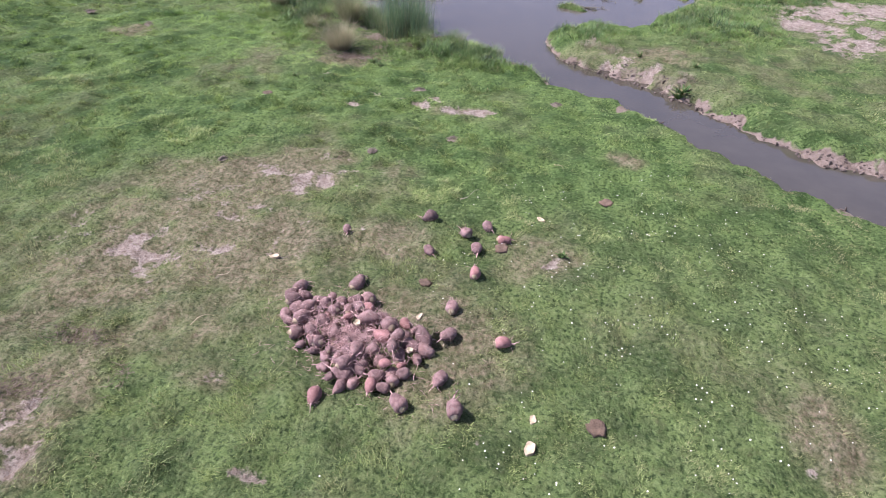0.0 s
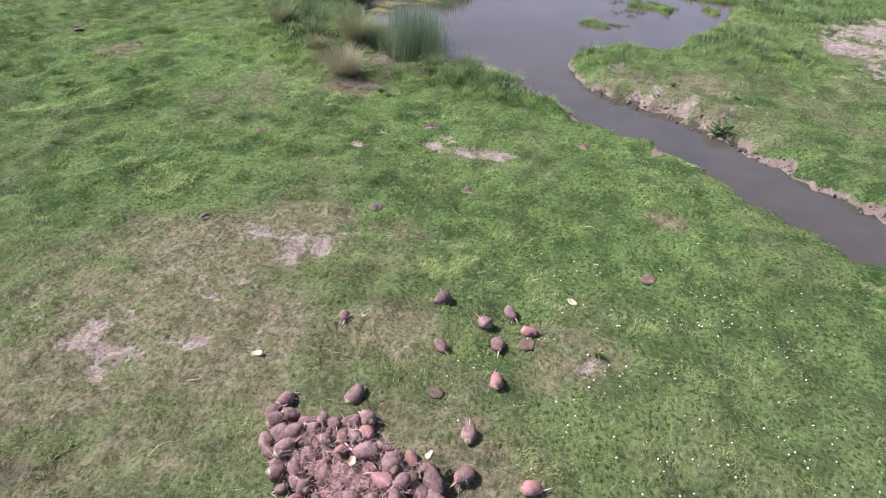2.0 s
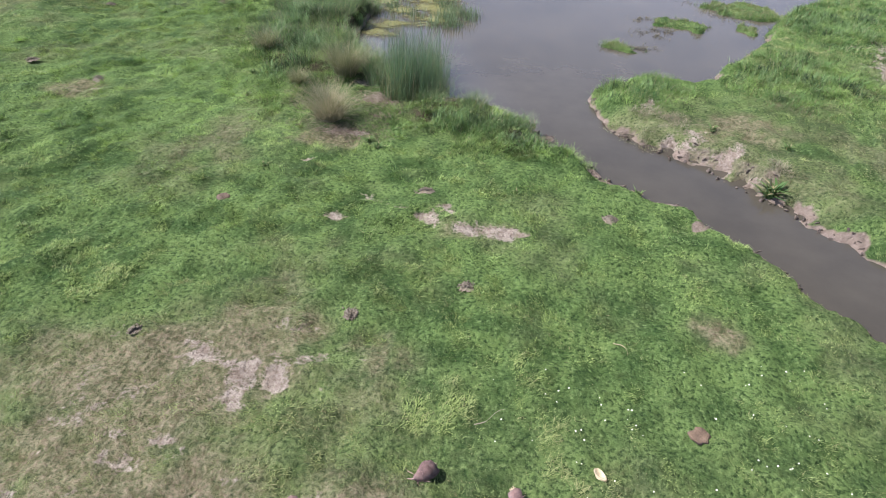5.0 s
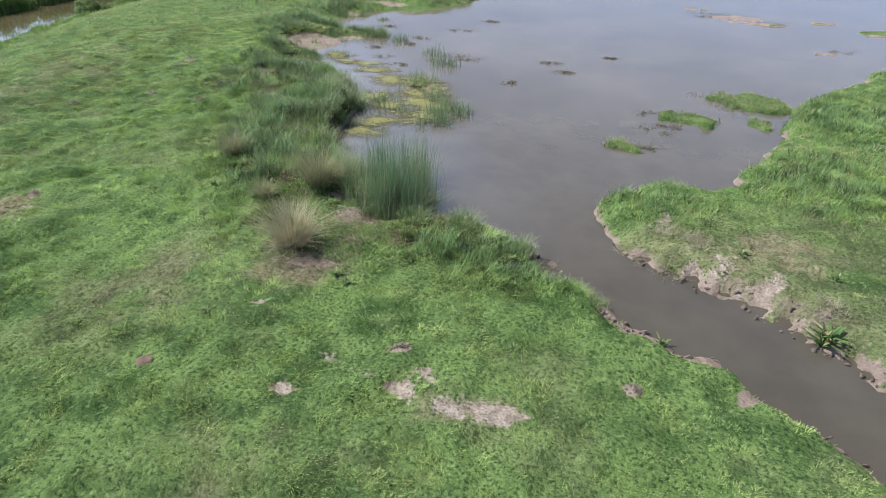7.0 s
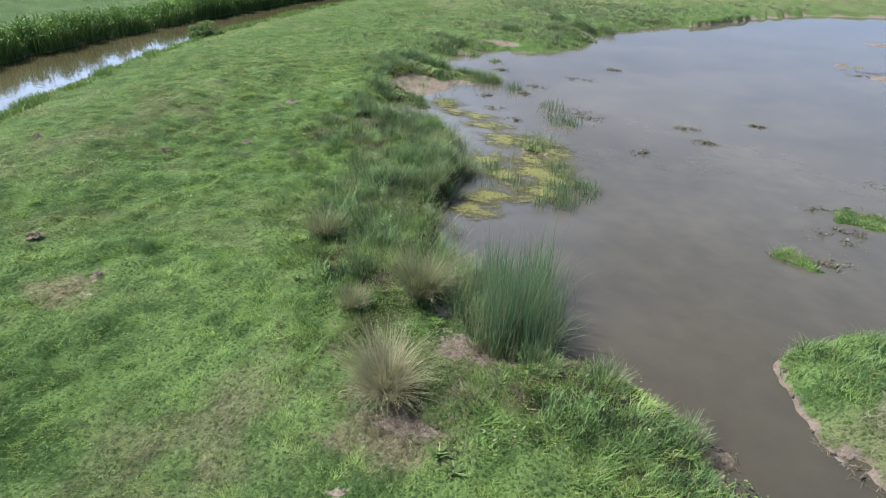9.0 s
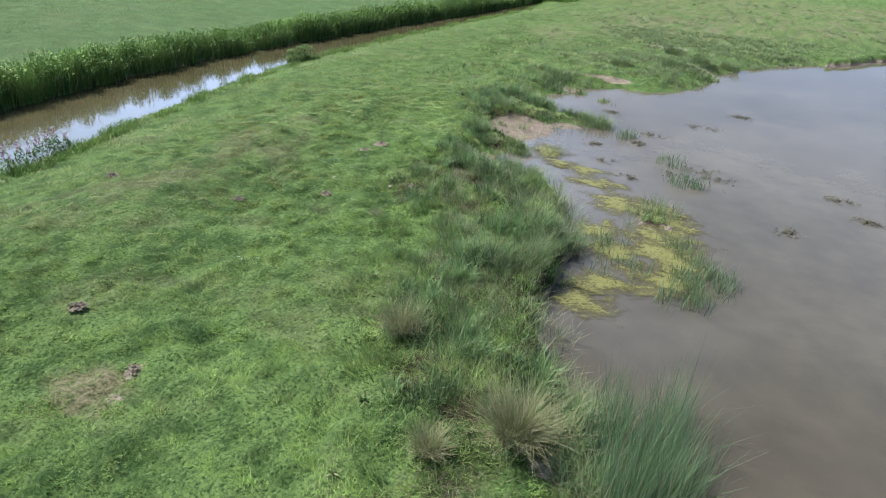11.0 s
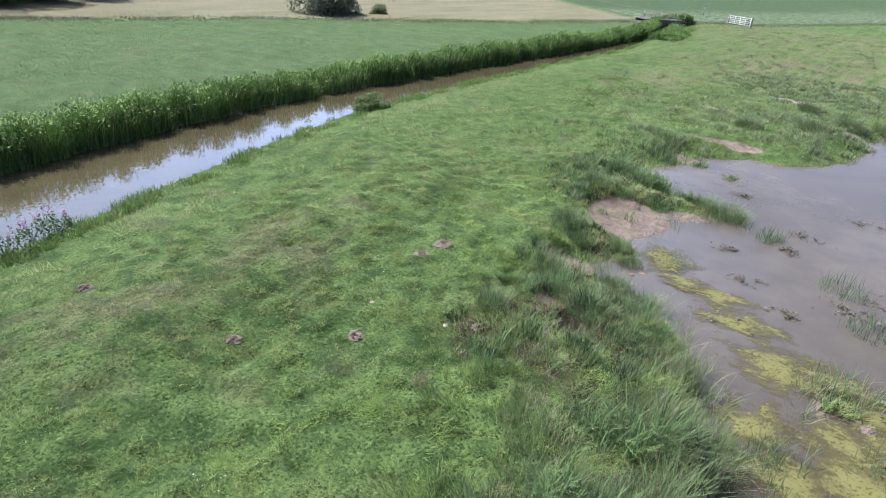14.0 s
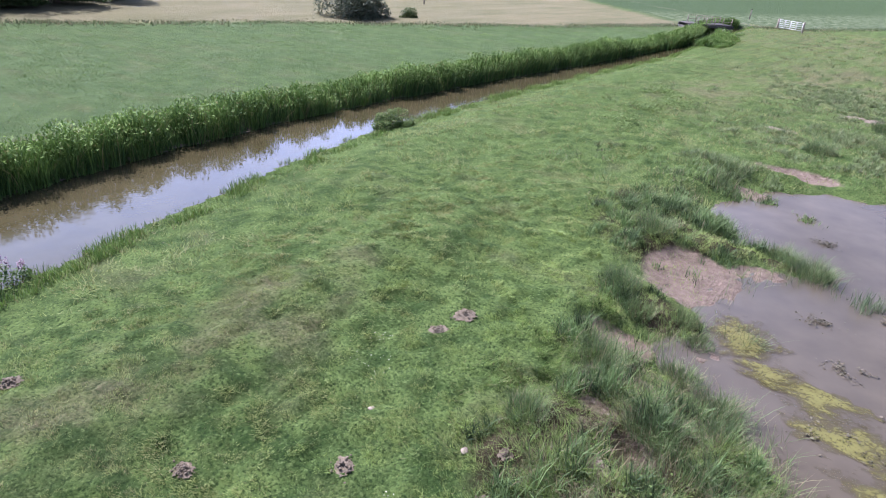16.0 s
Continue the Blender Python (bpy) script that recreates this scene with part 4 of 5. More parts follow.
# ---------------------------------------------------------------- blades and leaves
def blades(name, px, py, height, width, lean, bits, material, tone, dry, base=None, heading=None):
    """Many blades in one mesh: each springs from its root, leans over and tapers to a point."""
    n = len(px)
    pz = sample(Z, px, py) - 0.01 if base is None else base
    az = RNG.uniform(0, 2 * np.pi, n) if heading is None else heading
    dx, dy = np.cos(az), np.sin(az)
    turn = az + np.pi / 2 + RNG.normal(0, 0.5, n)
    qx, qy = np.cos(turn), np.sin(turn)
    rings = []
    for k in range(bits + 1):
        s = k / bits
        out = lean * height * s ** 1.7
        up = height * s * (1 - 0.28 * np.minimum(lean, 1.6) * s)
        cx, cy, cz = px + dx * out, py + dy * out, pz + up
        if k == bits:
            rings.append(np.stack([cx, cy, cz], -1)[:, None])
        else:
            w = 0.5 * width * (1 - 0.75 * s)
            rings.append(np.stack([np.stack([cx - qx * w, cy - qy * w, cz], -1), np.stack([cx + qx * w, cy + qy * w, cz], -1)], 1))
    verts = np.concatenate(rings, 1)
    per = 2 * bits + 1
    local = [(2 * k, 2 * k + 1, 2 * k + 3) for k in range(bits - 1)] + [(2 * k, 2 * k + 3, 2 * k + 2) for k in range(bits - 1)] + [(2 * bits - 2, 2 * bits - 1, 2 * bits)]
    faces = (np.arange(n)[:, None, None] * per + np.array(local)[None]).reshape(-1, 3)
    me = raw_mesh(name, verts.reshape(-1, 3), faces, 3, [("tone", np.repeat(np.clip(tone, 0, 1), per)), ("dry", np.repeat(np.clip(dry, 0, 1), per))])
    me.materials.append(material)
    return new(name, me)


def leaf_cloud(name, centres, size, material, tone, dry, flat=0.6):
    """Many small folded leaves, each turned its own way."""
    n = len(centres)
    a, b = RNG.uniform(0, 2 * np.pi, n), RNG.normal(0, flat, n)
    u = np.stack([np.cos(a) * np.cos(b), np.sin(a) * np.cos(b), np.sin(b)], -1)
    v = np.stack([-np.sin(a), np.cos(a), RNG.normal(0, 0.5, n)], -1)
    s = (size * RNG.uniform(0.6, 1.3, n))[:, None]
    q = np.stack([centres - u * s * 0.5, centres + v * s * 0.24 + np.array([0, 0, 0.08]) * s, centres + u * s * 0.5, centres - v * s * 0.24 + np.array([0, 0, 0.08]) * s], 1)
    faces = (np.arange(n)[:, None, None] * 4 + np.array([(0, 1, 2), (0, 2, 3)])[None]).reshape(-1, 3)
    me = raw_mesh(name, q.reshape(-1, 3), faces, 3, [("tone", np.repeat(np.clip(tone, 0, 1), 4)), ("dry", np.repeat(dry, 4))])
    me.materials.append(material)
    return new(name, me)


def scattered(n, x0, x1, y0, y1):
    return RNG.uniform(x0, x1, n), RNG.uniform(y0, y1, n)


def kept(mask, *arrays):
    return [a[mask] for a in arrays]


# short grazed grass, thick along the strip of pasture between creek, pond and canal
def short_grass(n, x0, x1, y0, y1, inner):
    px, py = scattered(n, x0, x1, y0, y1)
    core = (px > -15) & (px < 8) & (py > 2) & (py < 33)
    away = np.hypot(px - (0.8 - 8.3 * np.clip((py - 1) / 22, 0, 1)), np.maximum(0, py - 24))
    dens = (np.clip(1.2 - away / 14, np.where(px > 2.5, 0.55, 0.30), 1) ** 1.2 if inner else np.clip(1.1 - away / 30, 0.15, 1)) * (core if inner else ~core)
    dry, bare, mud, patch = (sample(f, px, py) for f in (F_DRY, F_BARE, F_MUD, F_PATCH))
    tuft = smooth(cloudy(px, py, 4.0 if inner else 1.7, 111), 0.34, 0.72)
    knot = value_noise(px, py, 13.0 if inner else 5.0, 120)          # tufts a hand's width across
    dens *= (0.35 + 0.65 * smooth(knot, 0.15, 0.6)) * (1 - 0.45 * dry) * (1 - 0.95 * smooth(bare, 0.3, 0.6)) * (1 - 0.86 * smooth(mud, 0.2, 0.6)) * (1 - 0.5 * sample(F_LUSH, px, py)) * (0.4 + 0.6 * tuft)
    keep = (RNG.uniform(0, 1, len(px)) < dens) & (sample(D_POND, px, py) > 0.05) & (sample(D_CANAL, px, py) > 0.1) & (sample(F_STUB, px, py) < 0.3) & (sample(F_HAY, px, py) < 0.5)
    px, py, dry, patch, away, tuft, knot = kept(keep, px, py, dry, patch, away, tuft, knot)
    lush = sample(F_LUSH, px, py)
    size = ((0.018 if inner else 0.04) + (0.040 if inner else 0.08) * tuft ** 1.5 + 0.08 * lush) * RNG.uniform(0.6, 1.35, len(px)) * (1 - 0.35 * dry) * (0.55 + 1.0 * knot)
    sere = 0.22 * smooth(cloudy(px, py, 0.55, 117), 0.42, 0.70) + 0.14 * smooth(cloudy(px, py, 3.4, 119), 0.52, 0.72) + 0.34 * smooth(py, 14, 7) + 0.12 * smooth(py, 16, 22) + 0.40 * smooth(py, 28, 42) + 0.26 * smooth(px, -9.5, -13.0) * smooth(py, 40, 30) + 0.30 * smooth(px, 3.0, 6.0)
    rank = smooth(cloudy(px, py, 1.9, 129), 0.53, 0.64) * smooth(cloudy(px, py, 0.3, 133), 0.34, 0.56) * (1 - 0.75 * smooth(py, 24, 30)) * (1 - 0.6 * smooth(px, -10.5, -12.5)) * (1 - 0.85 * smooth(py, 14, 9)) * (1 - 0.9 * smooth(px, 0.8, 2.4)) * (1 - dry)
    size *= (1 - 0.3 * smooth(px, 0.5, 2.5)) * (1 + 1.2 * rank * (1 - 0.6 * smooth(px, -6.5, -9.5)))
    sere *= (1 - 0.7 * rank) * (1 - 0.5 * sample(GREEN, px, py))
    lay_of = 9.0 * cloudy(px, py, 0.7, 113) + RNG.normal(0, 1.1, len(px))       # neighbouring blades lie much the same way
    # knot also lightens tufts and darkens gaps, painting the shade between them
    ob = blades("grass", px, py, size, (0.0060 if inner else 0.016) + 0.0005 * np.where(px > 1, np.maximum(0, away - 7), away) + 0.0015 * tuft, RNG.uniform(0.3, 1.5, len(px)), 1, M_GRASS,
                0.09 + 0.20 * smooth(py, 14, 9) + (0.78 - 0.26 * smooth(py, 13, 9)) * patch + 0.14 * tuft - 0.24 * rank + 0.22 * sample(GREEN, px, py) + 1.2 * (cloudy(px, py, 7.0 if inner else 2.6, 115) - 0.5) + (1.45 - 0.5 * smooth(px, 0.5, 2.5)) * (knot - 0.47) + 0.05 * smooth(px, 3.0, 6.0) + 0.12 * smooth(py, 13, 17) + 0.24 * smooth(py, 21, 32) + 0.20 * smooth(py, 28, 40) + 0.16 * smooth(px, -10.5, -13.0) + 0.13 * smooth(px, -4.5, -7.5) * smooth(py, 15, 19) + RNG.normal(0, 0.21, len(px)), np.where(RNG.uniform(0, 1, len(px)) < 0.04 + 0.55 * dry + 0.2 * sere, RNG.uniform(0.3, 1, len(px)), sere), heading=lay_of)
    tagged(ob, "short grazed green grass of the pasture" if inner else "short green grass of the farther pasture", "grass", kind="stuff")


short_grass(3500000, -15, 8, 2, 33, True)
short_grass(1750000, -30, 24, 1, 104, False)

# rank marsh grass on the pond's margins, the far shore and the islets
px, py = scattered(2900000, -16, 22, 9, 60)
lush, mud = sample(F_LUSH, px, py), sample(F_MUD, px, py)
clump = smooth(cloudy(px, py, 2.3, 121), 0.36, 0.64)
east = smooth(px, 0.2, 1.6)
near = np.where(py < 34, 1.0, 0.5) * (1 - 0.75 * east)
keep = (RNG.uniform(0, 1, len(px)) < smooth(lush, 0.12, 0.7) * (0.03 + 0.97 * clump ** 1.4) * near * (1 - 0.85 * mud) * (1 - smooth(sample(F_BARE, px, py), 0.3, 0.6)) * (0.15 + 0.85 * smooth(cloudy(px, py, 1.5, 123), 0.32, 0.46))) & (sample(D_POND, px, py) > 0.25 - 0.75 * cloudy(px, py, 2.0, 124))
px, py, lush, clump, east = kept(keep, px, py, lush, clump, east)
low = spots(px, py, ISLETS, 0.6)
tall = (0.07 + 0.35 * clump ** 1.5 * lush * (1 - 0.45 * east)) * (1 - 0.6 * low) * (1 - 0.4 * smooth(py, 36, 42)) * (1 - 0.4 * smooth(px, -1.6, -0.8) * smooth(py, 16.5, 15.8)) * RNG.uniform(0.55, 1.3, len(px))
ob = blades("marsh_grass", px, py, tall, 0.0115 + 0.0003 * np.maximum(0, py - 10), RNG.uniform(0.15, 1.05, len(px)), 2, M_SEDGE,
            0.54 + 0.22 * smooth(py, 33, 39) + (2.8 - 1.4 * smooth(py, 33, 39)) * (cloudy(px, py, 3.7, 125) - 0.5) + RNG.normal(0, 0.25, len(px)), np.where(RNG.uniform(0, 1, len(px)) < 0.03 + 0.07 * smooth(cloudy(px, py, 1.6, 127), 0.5, 0.7) + 0.4 * low, 0.8, 0.04 + 0.18 * smooth(py, 33, 39)))
tagged(ob, "rank blue-green marsh grass on the pond margin", "marsh grass", kind="stuff")
px, py = scattered(460000, 1.2, 16, 11, 33)
lush = sample(F_LUSH, px, py)
clump = smooth(cloudy(px, py, 2.6, 131), 0.32, 0.62)
keep = (RNG.uniform(0, 1, len(px)) < np.maximum(smooth(lush, 0.15, 0.75), spots(px, py, ISLETS, 0.6)) * (0.15 + 0.85 * clump) * (1 - spots(px, py, ISLETS, 0.6) * smooth(cloudy(px, py, 3.4, 132), 0.58, 0.42)) * (1 - smooth(sample(F_BARE, px, py), 0.3, 0.6))) & (sample(D_POND, px, py) > 0.0)
px, py, clump = kept(keep, px, py, clump)
ob = blades("bank_grass", px, py, (0.06 + 0.10 * clump) * (1 - 0.35 * spots(px, py, ISLETS, 0.6)) * RNG.uniform(0.6, 1.35, len(px)), 0.009 + 0 * px, RNG.uniform(0.5, 1.5, len(px)), 2, M_GRASS,
            0.40 - 0.26 * spots(px, py, ISLETS, 0.6) + 1.2 * (cloudy(px, py, 1.7, 135) - 0.5) + RNG.normal(0, 0.12, len(px)), np.where(RNG.uniform(0, 1, len(px)) < 0.1 + 0.4 * spots(px, py, ISLETS, 0.6), 0.7, 0.0))
tagged(ob, "long bright green grass on the creek bank", "grass", kind="stuff")


# fresh half-long grass in drifts between pasture and sedge
px, py = scattered(420000, -10, 1.5, 12.8, 27)
fringe = spots(px, py, [(-8.4, 24.0, 1.1, 2.2), (-7.3, 21.5, 1.0, 2.0), (-6.2, 19.0, 0.9, 2.0), (-5.0, 16.6, 0.9, 1.4), (-3.8, 15.0, 0.8, 1.0), (-6.6, 23.4, 1.4, 1.6), (-1.4, 14.5, 1.2, 0.6), (0.4, 14.2, 1.2, 0.7), (-8.6, 26.4, 0.8, 0.7), (-5.3, 21.0, 1.2, 2.2)])
clump = smooth(cloudy(px, py, 2.7, 147), 0.44, 0.64)
keep = (RNG.uniform(0, 1, len(px)) < fringe * clump * (1 - 0.9 * sample(F_MUD, px, py)) * (1 - smooth(sample(F_BARE, px, py), 0.3, 0.6))) & (sample(D_POND, px, py) > 0.1)
px, py, clump = kept(keep, px, py, clump)
ob = blades("margin_grass", px, py, (0.05 + 0.12 * clump) * RNG.uniform(0.6, 1.4, len(px)), 0.0095 + 0 * px, RNG.uniform(0.3, 1.3, len(px)), 1, M_GRASS,
            0.34 + 1.8 * (cloudy(px, py, 3.9, 148) - 0.5) + RNG.normal(0, 0.25, len(px)), np.where(RNG.uniform(0, 1, len(px)) < 0.1, 0.7, 0.05), heading=9.0 * cloudy(px, py, 1.4, 146) + RNG.normal(0, 0.9, len(px)))
tagged(ob, "fresh half-long grass in tufts beside the marsh", "grass", kind="stuff")

# dead grass: matted on the creek bank, between the sedges and round the tussocks
px, py = scattered(620000, -9, 5, 12.5, 27)
bleached = spots(px, py, [(2.75, 15.6, 0.5, 0.5), (2.45, 15.5, 0.3, 0.4), (3.2, 15.6, 0.5, 0.3), (4.9, 14.1, 0.3, 0.3), (2.9, 15.2, 0.4, 0.4)], 1.2)
litter = spots(px, py, [(-7.3, 23.6, 1.0, 1.9), (-6.3, 24.3, 0.9, 0.9), (-5.6, 23.2, 0.6, 0.7), (-6.4, 21.9, 0.6, 0.8), (-2.5, 13.8, 0.75, 0.4), (-2.2, 15.4, 0.6, 0.5), (-2.7, 16.6, 0.45, 0.6), (-3.5, 15.0, 0.5, 0.6), (-0.9, 15.6, 0.7, 0.3), (-5.0, 19.5, 0.7, 1.8)], 1.2)
keep = (RNG.uniform(0, 1, len(px)) < np.maximum(0.85 * bleached, 0.5 * litter) * smooth(cloudy(px, py, 2.9, 141), 0.40, 0.62)) & (sample(D_POND, px, py) > 0.0)
px, py, bleached = kept(keep, px, py, bleached)
ob = blades("dead_grass", px, py, RNG.uniform(0.06, 0.18, len(px)), 0.0075 + 0 * px, RNG.uniform(0.7, 1.9, len(px)), 2, M_DEAD,
            0.25 + 0.5 * smooth(bleached, 0, 0.3) + 0.9 * (cloudy(px, py, 4.0, 143) - 0.5) + RNG.normal(0, 0.25, len(px)), np.where(RNG.uniform(0, 1, len(px)) < 0.25, 0.8, 0.0))
tagged(ob, "matted dead grey-brown grass near the water", "dead grass", kind="stuff")


def tussock(x, y, radius, height, count, dryness, label, material=None):
    """A rush tussock: stems from a tight crown, arching out all round, green ones over dead ones."""
    spread = 0.95 if material else 0.5
    thing = empty("rush_tussock", Matrix.Translation((x, y, ground_at(x, y))), label, "tussock", "rush tussocks by the pond")
    for name, n, dead in (("green_foliage", int(count * (1 - dryness)), False), ("dead_foliage", int(count * dryness), True)):
        r = radius * np.sqrt(RNG.uniform(0, 1, n))
        a = RNG.uniform(0, 2 * np.pi, n)
        h = height * RNG.uniform(0.5, 1.15, n) * (0.85 if dead else 1) * (0.42 + 1.0 * value_noise(1.6 * np.cos(a) + x, 1.6 * np.sin(a) + y, 1.0, 137))
        stems = blades(name, spread * r * np.cos(a), spread * r * np.sin(a), h, np.full(n, 0.0065), (0.10 + 0.75 * (r / radius) ** 1.4 * RNG.uniform(0.5, 1.4, n)) * (1.25 if dead else 1), 5, material or M_RUSH,
                       RNG.uniform(0, 1, n), RNG.uniform(0.45, 1, n) if dead else np.full(n, 0.08), base=np.full(n, -0.03), heading=a + RNG.normal(0, 1.0, n))
        stems.parent = thing
        tagged(stems, "arching dead straw stems" if dead else "fresh green stems", kind="stuff")
    return thing


tussock(-2.88, 14.2, 0.42, 0.78, 1700, 0.86, "big straw-coloured rush tussock with arching stems")
tussock(-3.2, 16.25, 0.42, 0.85, 1500, 0.42, "big yellow-green rush tussock beside the reeds")
tussock(-4.0, 15.6, 0.3, 0.4, 600, 0.4, "low olive rush tussock in marsh grass")
tussock(-5.45, 17.4, 0.42, 0.6, 900, 0.35, "olive-brown rush tussock at the pasture edge")
for x, y, r, h in ((-8.9, 27.5, 0.4, 0.45), (-7.6, 27.4, 0.28, 0.35), (-6.6, 27.6, 0.3, 0.4), (-5.9, 26.7, 0.25, 0.38), (-6.3, 28.6, 0.25, 0.35), (-6.4, 25.2, 0.4, 0.42), (-7.1, 25.7, 0.3, 0.35), (-8.1, 24.8, 0.4, 0.4), (-7.2, 26.9, 0.25, 0.3), (-8.3, 26.9, 0.3, 0.35), (-6.2, 31.4, 0.45, 0.45), (-6.9, 31.8, 0.4, 0.4), (-9.4, 30.4, 0.4, 0.5),
                   (-4.6, 45.4, 0.6, 0.7), (-3.2, 46.6, 0.5, 0.6), (-6.2, 47.6, 0.6, 0.6), (-5.6, 43.2, 0.6, 0.6), (-7.8, 41.6, 0.5, 0.5), (-5.0, 21.6, 0.45, 0.6), (-4.6, 20.4, 0.4, 0.55), (-4.3, 22.2, 0.35, 0.5), (-3.0, 21.6, 0.35, 0.5), (-3.4, 20.6, 0.3, 0.35), (-0.4, 15.25, 0.3, 0.26), (0.6, 14.8, 0.25, 0.22), (-6.9, 23.9, 0.4, 0.35), (-1.2, 15.3, 0.26, 0.26), (-8.3, 23.0, 0.3, 0.3)):
    tussock(x, y, r, h, int(900 * r / 0.4), 0.18, "green sedge tussock on wet ground", M_SEDGE)

rr = random.Random(41)
margin, clumps = [(-4.4, 16.7), (-5.6, 18.0), (-6.4, 20.2), (-7.5, 22.6), (-8.2, 25.2), (-6.6, 25.6), (-4.9, 23.2), (-4.3, 21.2), (-4.1, 19.0), (-3.3, 17.6)], []
while len(clumps) < 46:
    x, y = rr.uniform(-8.3, -3.2), rr.uniform(16.6, 25.7)
    if edge_distance(margin, np.array([x]), np.array([y]))[0] < 0.05 and all(math.hypot(x - a, y - b) > (0.36 if y < 22.6 else 0.48) for a, b in clumps):
        clumps.append((x, y))
        r = rr.uniform(0.25, 0.48)
        tussock(x, y, r, rr.uniform(0.2, 0.42), int(900 * r), rr.uniform(0.1, 0.4), "blue-green sedge tussock in the marsh", M_SEDGE)

# the tall reed bed at the creek's mouth
px, py = scattered(17000, -3.0, -0.8, 15.2, 18.6)
keep = edge_distance([(-2.3, 15.9), (-1.85, 15.5), (-1.4, 15.6), (-1.15, 16.5), (-1.25, 17.4), (-1.7, 18.1), (-2.4, 17.7), (-2.45, 16.6)], px, py) < 0.7 * (cloudy(px, py, 2.2, 138) - 0.5) + 0.10 * RNG.normal(0, 1, len(px))
keep &= cloudy(px, py, 3.2, 139) > 0.38
px, py = kept(keep, px, py)
ob = blades("reed_bed", px, py, (0.4 + 1.15 * RNG.uniform(0, 1, len(px))) * (0.30 + 1.25 * cloudy(px, py, 2.4, 140)), 0.007 + 0 * px, np.abs(RNG.normal(0, 0.22, len(px))), 4, M_REED, RNG.uniform(0, 1, len(px)), np.where(RNG.uniform(0, 1, len(px)) < 0.08, 0.8, 0.0))
tagged(ob, "tall dark green reeds standing at the water's edge", "reeds", kind="stuff")
px, py = scattered(15000, -3.4, -0.8, 15.1, 18.4)
keep = (edge_distance([(-2.3, 15.7), (-1.85, 15.4), (-1.4, 15.5), (-1.15, 16.5), (-1.35, 17.6), (-2.4, 18.0), (-2.9, 17.4), (-2.8, 16.6)], px, py) < 0.5 * (cloudy(px, py, 2.6, 136) - 0.4)) & (cloudy(px, py, 4.2, 134) > 0.42)
px, py = kept(keep, px, py)
ob = blades("reed_skirt", px, py, RNG.uniform(0.25, 0.62, len(px)), 0.008 + 0 * px, RNG.uniform(0.3, 1.2, len(px)), 3, M_SEDGE, RNG.uniform(0.15, 1, len(px)), np.where(RNG.uniform(0, 1, len(px)) < 0.3, RNG.uniform(0.4, 1, len(px)), 0.05))
tagged(ob, "bent grey-green sedge leaves round the foot of the reeds", "reeds", kind="stuff")
px, py = scattered(52000, -6.0, -1.0, 19.8, 31.8)
keep = (sample(D_POND, px, py) < 0) & (spots(px, py, [(-1.8, 22.2, 0.7, 0.9), (-1.9, 21.2, 0.5, 0.6), (-3.1, 21.5, 0.6, 0.5), (-3.6, 22.6, 0.4, 0.6), (-3.4, 28.8, 0.45, 0.5), (-2.7, 27.4, 0.5, 0.5), (-5.0, 30.6, 0.35, 0.4), (-3.0, 25.0, 0.5, 0.5), (-2.3, 23.4, 0.4, 0.4)]) * smooth(cloudy(px, py, 2.5, 144), 0.35, 0.65) > RNG.uniform(0, 1, len(px)))
px, py = kept(keep, px, py)
ob = blades("water_reed", px, py, RNG.uniform(0.15, 0.5, len(px)), 0.012 + 0 * px, RNG.uniform(0.1, 0.6, len(px)), 3, M_REED, RNG.uniform(0, 1, len(px)), 0.1 + 0 * px, base=W - 0.05 + 0 * px)
tagged(ob, "thin green reeds standing in shallow water", "reeds", kind="stuff")

# thin ragged stems along the marsh shore, half of them bleached
px, py = scattered(90000, -8.5, -2.5, 16.5, 32.5)
d = sample(D_POND, px, py)
keep = (d > -0.45) & (d < 0.25) & (RNG.uniform(0, 1, len(px)) < smooth(d, -0.5, -0.05) * smooth(cloudy(px, py, 1.7, 145), 0.40, 0.60) * np.where(py < 25, 0.8, 0.35) * (1 - spots(px, py, FLATS, 1.0)))
px, py = kept(keep, px, py)
ob = blades("shore_reeds", px, py, RNG.uniform(0.18, 0.55, len(px)), 0.009 + 0 * px, RNG.uniform(0.1, 1.1, len(px)), 3, M_SEDGE, RNG.uniform(0.2, 1, len(px)), np.where(RNG.uniform(0, 1, len(px)) < 0.4, RNG.uniform(0.5, 1, len(px)), 0.05))
tagged(ob, "thin ragged sedge stems along the pond shore", "reeds", kind="stuff")

# reeds all along the canal's far bank, and a thin fringe on the near one
px, py = scattered(1300000, -34, -14, 8, 100)
d = sample(D_CANAL, px, py)
beyond = px < canal_middle(py)
ragged = d + 0.9 * (cloudy(px, py, 0.7, 149) - 0.5)
keep = (beyond | ((py > 71) & (py < 80))) & (d > -0.08) & (ragged < 2.1) & (RNG.uniform(0, 1, len(px)) < np.clip(1.05 - 0.42 * ragged, 0, 1) * (0.25 + 0.75 * smooth(value_noise(px, py, 2.2, 153), 0.25, 0.5)))
qx, qy, dq = kept(keep, px, py, d)
swell = 0.34 + 0.70 * cloudy(qx, qy, 0.5, 151) + 0.62 * (value_noise(qx, qy, 2.2, 153) - 0.35)
